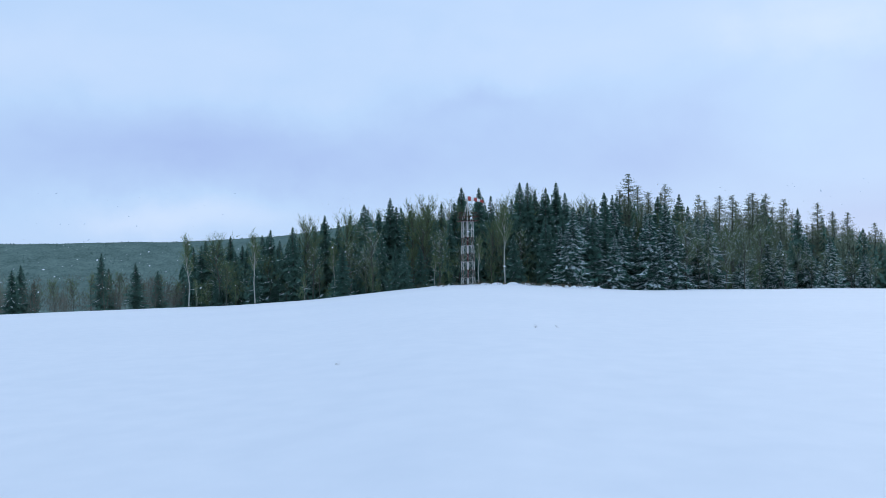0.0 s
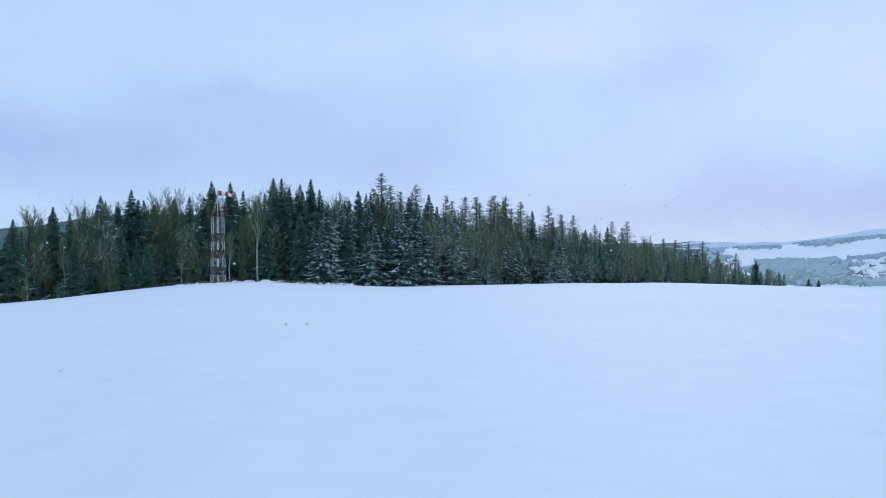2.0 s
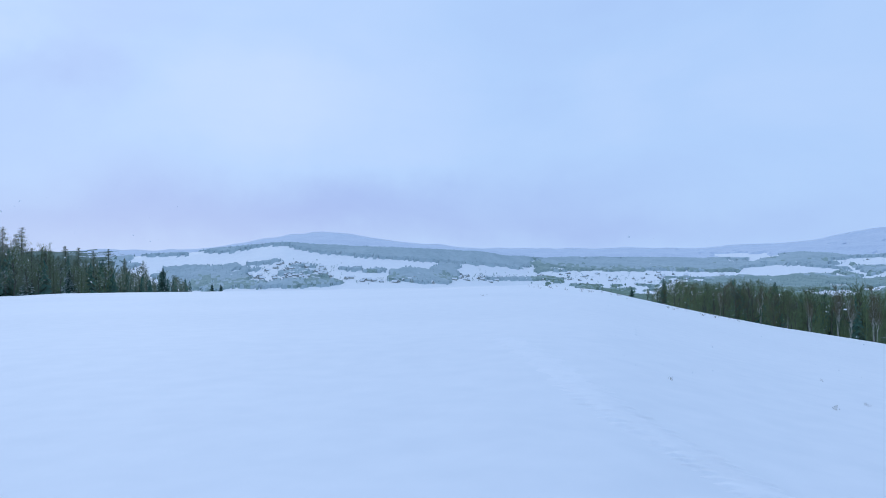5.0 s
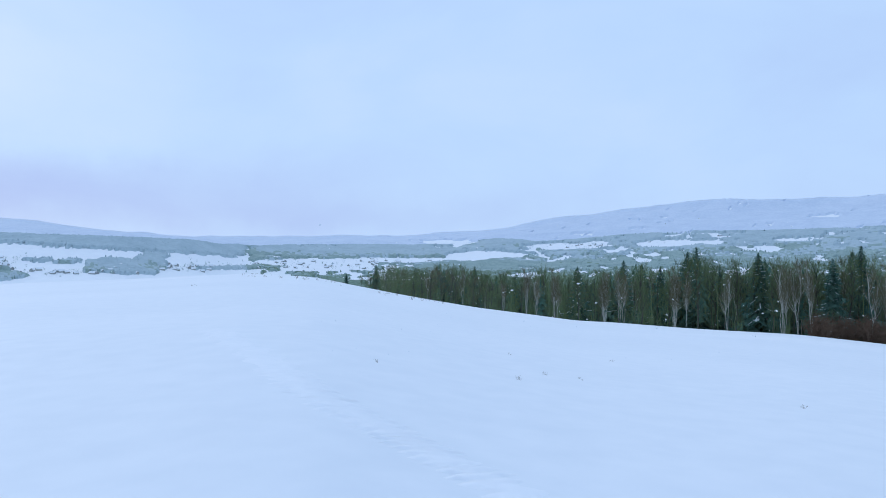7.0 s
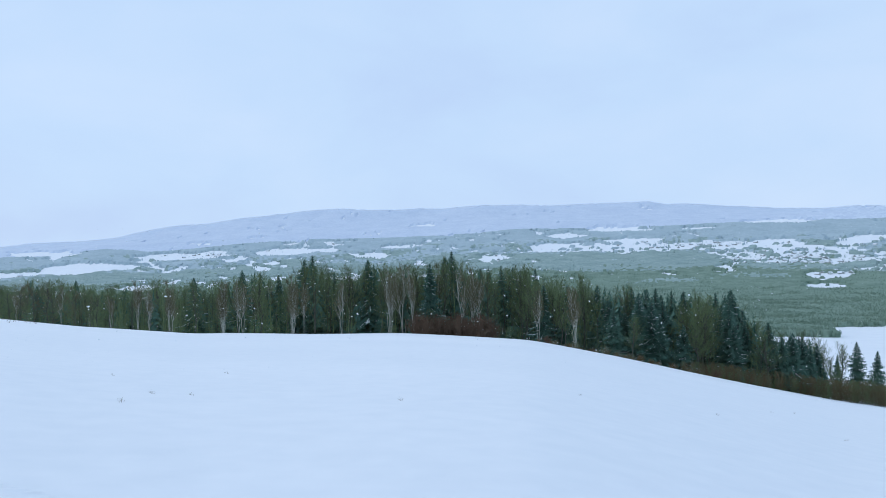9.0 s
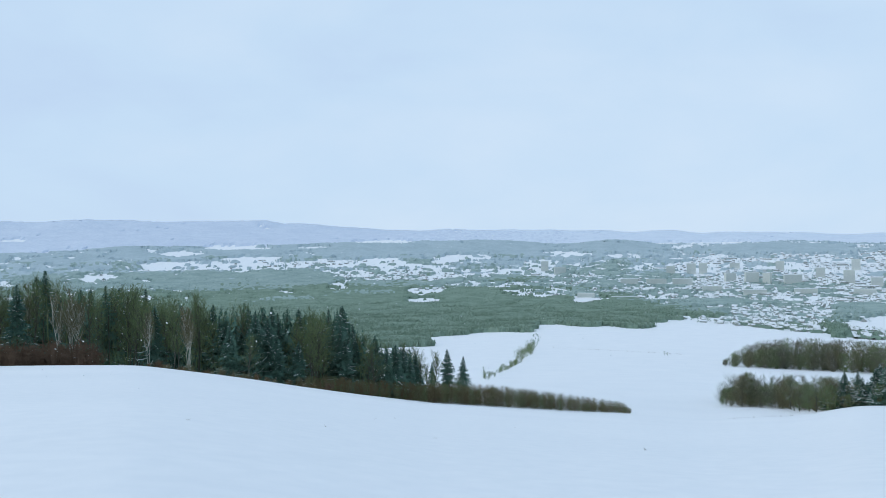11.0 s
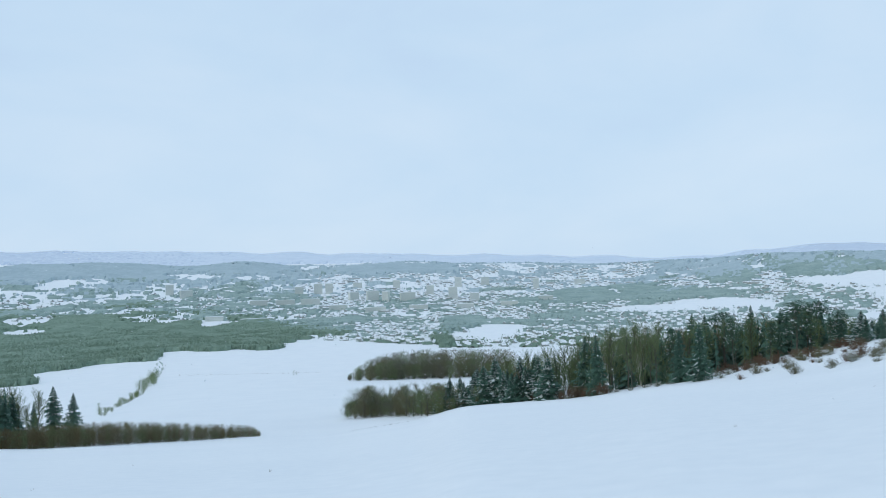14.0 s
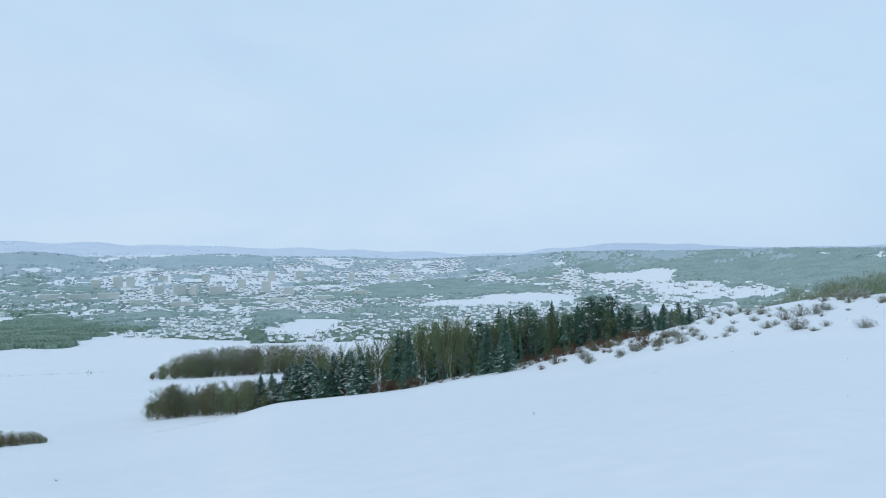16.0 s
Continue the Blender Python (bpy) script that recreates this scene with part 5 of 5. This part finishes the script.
def gable(g_wall, g_roof, m, w, l, h, rise_h, over=0.5, thick=0.35):
    """Walls with gables, and a pitched roof under snow."""
    a = [m @ Vector(p) for p in ((-w / 2, -l / 2, -2), (w / 2, -l / 2, -2), (w / 2, l / 2, -2), (-w / 2, l / 2, -2))]
    t = [m @ Vector(p) for p in ((-w / 2, -l / 2, h), (w / 2, -l / 2, h), (w / 2, l / 2, h), (-w / 2, l / 2, h))]
    r0, r1 = m @ Vector((0, -l / 2, h + rise_h)), m @ Vector((0, l / 2, h + rise_h))
    g_wall.face(a[0], a[1], t[1], r0, t[0])
    g_wall.face(a[2], a[3], t[3], r1, t[2])
    g_wall.face(a[1], a[2], t[2], t[1])
    g_wall.face(a[3], a[0], t[0], t[3])
    k = over / (w / 2)
    for s in (-1, 1):
        lo0, lo1 = Vector((s * (w / 2 + over), -l / 2 - over, h - rise_h * k)), Vector((s * (w / 2 + over), l / 2 + over, h - rise_h * k))
        hi0, hi1 = Vector((0, -l / 2 - over, h + rise_h)), Vector((0, l / 2 + over, h + rise_h))
        up = Vector((0, 0, thick))
        g_roof.face(*(m @ q for q in (lo0 + up, lo1 + up, hi1 + up, hi0 + up)))
        g_roof.face(*(m @ q for q in (lo0, lo1, lo1 + up, lo0 + up)))
        g_roof.face(*(m @ q for q in (lo0, lo0 + up, hi0 + up, hi0)))
        g_roof.face(*(m @ q for q in (lo1, hi1, hi1 + up, lo1 + up)))


HOUSES = []
for w, l, h, rh in ((10, 12, 2.8, 4.6), (9, 11, 3.4, 4.2), (11, 15, 2.6, 4.4), (10, 10, 3.2, 5.0)):
    gw, gr = Geo(), Geo()
    gable(gw, gr, Matrix.Identity(4), w, l, h, rh)
    chimney = Geo()
    chimney.box((w * 0.15, l * 0.2, h + rh), (0.7, 0.7, 2.2))
    HOUSES.append((gw.mesh("house_wall", PLASTER), gr.mesh("house_roof", SNOW_CLUMP), chimney.mesh("chimney", PLASTER)))
rest_w, rest_r = Geo(), Geo()
# Town and hamlet trees carry painted haze, graded by distance.
town_trees = Thicket("town_trees", "bare haze-tinted garden and street trees of the town")


def score_at(b, d):
    """Whether a wood of the valley covers this place, and its dip."""
    z = float(land(b, d))
    e = math.degrees(math.atan2(z - EYE, d))
    return float(wood_score(np.array([b]), np.array([d]), np.array([e]))[0]), e


built = 0
rr = random.Random(12)
cells = []
for gx in range(-20, 80):
    for gy in range(-150, -28):
        cells.append((gx, gy))
for gx, gy in cells:
    x, y = gx * 30.0 + rr.uniform(-7, 7) + (gy % 2) * 12, gy * 36.0 + rr.uniform(-5, 5)
    d, b = math.hypot(x, y), math.degrees(math.atan2(x, y)) % 360
    if not (154.5 < b < 206 and 1150 < d < 3400):
        continue
    wood, e = score_at(b, d)
    edge_dip = float(np.interp(b, (154.5, 160, 165, 171, 180), (-5.2, -5.8, -6.3, -6.8, -7.5)))
    dens = float(soft_noise(np.array([b]), np.array([d]), 41, 330.0)[0])
    if b > 165 and float(open_field(b, e)) > 0:
        continue
    if wood > 0.0 or e < edge_dip or dens < (-0.36 if d < 2600 else -0.12) or (b > 190 and d < 1900 and dens < 0.1):
        if wood <= 0 and e > edge_dip and rr.random() < 0.7:
            town_trees.tree(HAZE_NEAR if d < 1500 else HAZE_MID if d < 2500 else HAZE_DIM, b, d, rr.uniform(4, 8), False, 11, 2.2, 0.28, 0.8)
        continue
    yaw = 90 - b + (18 if dens > 0.15 else -14) + rr.choice((0, 0, 0, 90)) + rr.uniform(-9, 9)
    z = spot(b, d)[2]
    m = pose(x, y, z, 0, 0, yaw)
    if built < 285 and d < 2100 and rr.random() < 0.85:
        hw, hr, hc = HOUSES[rr.randrange(4)]
        house = tagged(new("house"), "small gabled house with a thick snow-covered roof", "house", "houses of the town")
        house.matrix_basis = m @ Matrix.Scale(rr.uniform(0.72, 1.0), 4)
        part("wall", hw, house)
        part("roof", hr, house, "snow-covered pitched roof")
        part("chimney", hc, house)
        built += 1
    elif d > 2000 and rr.random() < 0.09:
        gable(rest_w, rest_r, m, rr.uniform(9, 12), rr.uniform(18, 36), rr.uniform(3, 5), 1.5)
    else:
        gable(rest_w, rest_r, m, rr.uniform(6, 8), rr.uniform(7, 11), rr.uniform(2.2, 3.4), rr.uniform(1.6, 3.4))
    for q in range(6 if d < 2400 else 4):
        town_trees.tree(HAZE_NEAR if d < 1500 else HAZE_MID if d < 2500 else HAZE_DIM, b + rr.uniform(-0.5, 0.5), d + rr.uniform(-20, 20), rr.uniform(3, 7), False, 10, 2.4, 0.28, 0.8)
# hamlets on the far side of the valley
for b0, e0, rb, re, n in ((50.5, -1.3, 3.0, 0.5, 80), (49.5, -2.0, 3.5, 0.5, 80), (63.0, -2.1, 2.0, 0.4, 30), (128, -1.05, 5, 0.25, 70), (135, -2.1, 5, 0.4, 90), (137, -2.9, 3, 0.5, 70), (103, -0.6, 3, 0.3, 50), (93, -1.0, 4, 0.3, 50), (55, -2.3, 4, 0.25, 50), (64, -2.2, 5, 0.25, 60), (70, -2.2, 5, 0.4, 80), (77, -2.3, 4, 0.4, 70), (112, -1.6, 9, 0.5, 60), (134, -2.2, 7, 0.6, 150), (148, -2.6, 6, 0.9, 330), (152, -3.4, 3, 0.7, 160), (199, -2.4, 6, 0.5, 110)):
    for k in range(n):
        b, e = b0 + rr.gauss(0, 0.5) * rb, e0 + rr.gauss(0, 0.5) * re
        ds_ = np.geomspace(1000, 4200, 300)
        ee = np.degrees(np.arctan2(land(b, ds_) - EYE, ds_))
        d = float(ds_[int(np.argmax(ee >= e))])
        if d > 1000:
            x, y, z = spot(b, d)
            if rr.random() < 0.33:
                gable(rest_w, rest_r, pose(x, y, z, 0, 0, rr.uniform(0, 180)), rr.uniform(7, 9), rr.uniform(9, 15), rr.uniform(2.0, 3.0), rr.uniform(3.0, 4.2))
            else:
                town_trees.tree(HAZE_MID if d < 2600 else HAZE_DIM, b, d, rr.uniform(4, 8), False, 11, 2.2, 0.28, 0.8)
tagged(new("town_walls", rest_w.mesh("town_walls", PLASTER)), "walls of the many far houses of the town", "houses", "", "stuff")
tagged(new("town_roofs", rest_r.mesh("town_roofs", SNOW_CLUMP)), "snowy roofs of the many far houses of the town", "houses", "", "stuff")
town_trees.done()


def block(b, dip, w, storeys, yaw):
    """A panel-built block of flats: body, window strips storey by storey, snowy flat roof."""
    ds_ = np.geomspace(1000, 4700, 500)
    ee = np.degrees(np.arctan2(land(b, ds_) - EYE, ds_))
    d = float(ds_[int(np.argmax(ee >= dip))])
    x, y, z = spot(b, d)
    root = tagged(new("apartment_block"), "pale concrete-panel apartment block with a snowy flat roof", "building", "blocks of flats")
    root.matrix_basis = pose(x, y, z, 0, 0, -b + yaw)
    w = w * 0.62
    h = storeys * 2.9 + 1.5
    g = Geo()
    g.box((0, 0, h / 2 - 2), (w, 13, h + 4))
    part("wall", g.mesh("block_wall", PANEL), root)
    g = Geo()
    g.box((0, 0, h + 0.3), (w + 0.6, 13.6, 0.6))
    part("roof", g.mesh("block_roof", SNOW_CLUMP), root, "flat roof under snow")
    g = Geo()
    g.box((0, 0, 0), (w - 1.0, 13.24, 1.3))
    strip = g.mesh("window_strip", PANEL_BAND)
    for k in range(storeys):
        ob = part("window_strip", strip, root)
        ob.location = (0, 0, 1.9 + 2.9 * k)


for b, dip, w, st, yaw in ((145.2, -1.8, 40, 11, 0), (146.3, -2.05, 60, 8, 10), (148.2, -3.8, 70, 3, -8), (151.0, -3.9, 110, 2, 5), (151.3, -2.85, 80, 6, 0), (153.2, -2.85, 90, 6, 5),
                           (155.0, -2.85, 90, 6, 0), (154.2, -2.1, 45, 9, 0), (155.6, -2.05, 45, 11, 0), (156.4, -2.05, 40, 11, 0), (158.2, -2.6, 50, 8, 25), (159.6, -2.65, 60, 10, 15),
                           (160.6, -2.7, 35, 10, -30), (162.2, -2.75, 75, 9, 12), (165.6, -2.7, 45, 12, 0), (167.2, -2.85, 45, 8, 8), (163.9, -2.3, 40, 10, 0)):
    block(b, dip, w, st, yaw)
for b, dip, w, st, yaw in ((161.4, -1.8, 40, 10, 0), (166.0, -1.75, 40, 11, 0), (168.0, -1.7, 45, 10, 10), (171.8, -2.1, 30, 12, 0), (157.0, -3.3, 80, 4, 5), (159.8, -3.5, 90, 4, 0), (163.0, -3.45, 85, 4, 4),
                           (166.5, -3.4, 80, 4, 0), (169.8, -3.2, 80, 4, -5), (172.5, -2.9, 70, 4, 0), (158.5, -1.7, 50, 6, 0), (175.0, -1.8, 60, 6, 0)):
    block(b, dip, w, st, yaw)

# gardens and hedges between the houses, far off and joined
hb, hd = np.arange(138.0, 210, 0.2), np.geomspace(1150, 4500, 170)
B, D = np.meshgrid(hb, hd, indexing="ij")
G = land(B, D) + swell(B, D)
E = np.degrees(np.arctan2(G - EYE, D))
edge = np.interp(B, (138, 148, 154, 154.5, 160, 165, 171, 180), (-3.0, -3.8, -4.2, -5.2, -5.8, -6.3, -6.8, -7.5))
grow = soft_noise(B, D, 51, 95.0) + 0.5 * soft_noise(B, D, 52, 380.0)
keep = (grow > np.where(B > 172, -0.35, -0.12)) & (E > edge) & ((B < 192) | (D > 1900)) & ((B < 165) | (open_field(B, E) < 0))
low = np.random.RandomState(7)
keep &= low.uniform(0, 1, B.shape) > 0.06
top = np.where(shift_all(keep, False), low.uniform(0.4, 3.6, B.shape), -0.4)
# haze is part of these colours, in three distance steps
me = sheet("garden_growth", hb, hd, G + top, keep, np.where(D < 1450, 0, np.where(D < 2500, 1, 2)), [HAZE_NEAR, HAZE_MID, HAZE_DIM])
tagged(new("garden_growth", me), "haze-tinted gardens and hedges between the town's houses", "gardens", "", "stuff")

# single trees of the nearer valley woods, over the joined canopy
valley = Thicket("valley_woods", "haze-tinted leafless and spruce woods on the valley floor")
rv = np.random.RandomState(8)
tb = np.concatenate([rv.uniform(112, 172, 12000), rv.uniform(38, 66, 3000)])
td = np.sqrt(rv.uniform(800.0 ** 2, 1600.0 ** 2, tb.size))
te = np.degrees(np.arctan2(land(tb, td) - EYE, td))
ts = wood_score(tb, td, te)
vr = random.Random(9)
# Tree colours here include painted haze, chosen by distance.
for b, d, q in zip(tb, td, ts):
    if q > 0.01:
        valley.tree(HAZE_NEAR if d < 1800 else HAZE_MID if d < 3200 else HAZE_FAR, float(b), float(d), vr.uniform(5, 10), vr.random() < 0.1, 18, 1.7, 0.13, 0.7)
valley.done()

# falling snow hanging in the air in front of the woods
g = Geo()
fr = random.Random(31)
for i in range(2900):
    deg, d = fr.choice((fr.uniform(-31, 42), fr.uniform(-31, 42), fr.uniform(72, 140), fr.uniform(72, 140), fr.uniform(140, 210))), 4.0 + 24.0 * fr.random() ** 0.7
    lo, hi = (-2.5, 4.5) if deg < 45 else (-9.0, 1.0)
    b = radians(deg)
    p = Vector((d * math.sin(b), d * math.cos(b), EYE + d * math.tan(radians(fr.uniform(lo, hi)))))
    if p.z < float(land(math.degrees(b), d)) + 0.2:
        continue
    sz = fr.uniform(0.003, 0.0085)
    u = Vector((fr.uniform(-1, 1), fr.uniform(-1, 1), fr.uniform(-0.6, 0.6))).normalized()
    w = u.orthogonal().normalized()
    n = u.cross(w)
    q = [p + u * sz * 1.4, p - u * sz * 1.4, p + w * sz, p - w * sz, p + n * sz * 0.6, p - n * sz * 0.6]
    for i0, i1, i2 in ((0, 2, 4), (2, 1, 4), (1, 3, 4), (3, 0, 4), (2, 0, 5), (1, 2, 5), (3, 1, 5), (0, 3, 5)):
        g.face(q[i0], q[i1], q[i2])
tagged(new("snowflakes", g.mesh("snowflakes", SNOW_CLUMP)), "loose white snowflakes falling through the air", "snowflakes", "", "stuff")
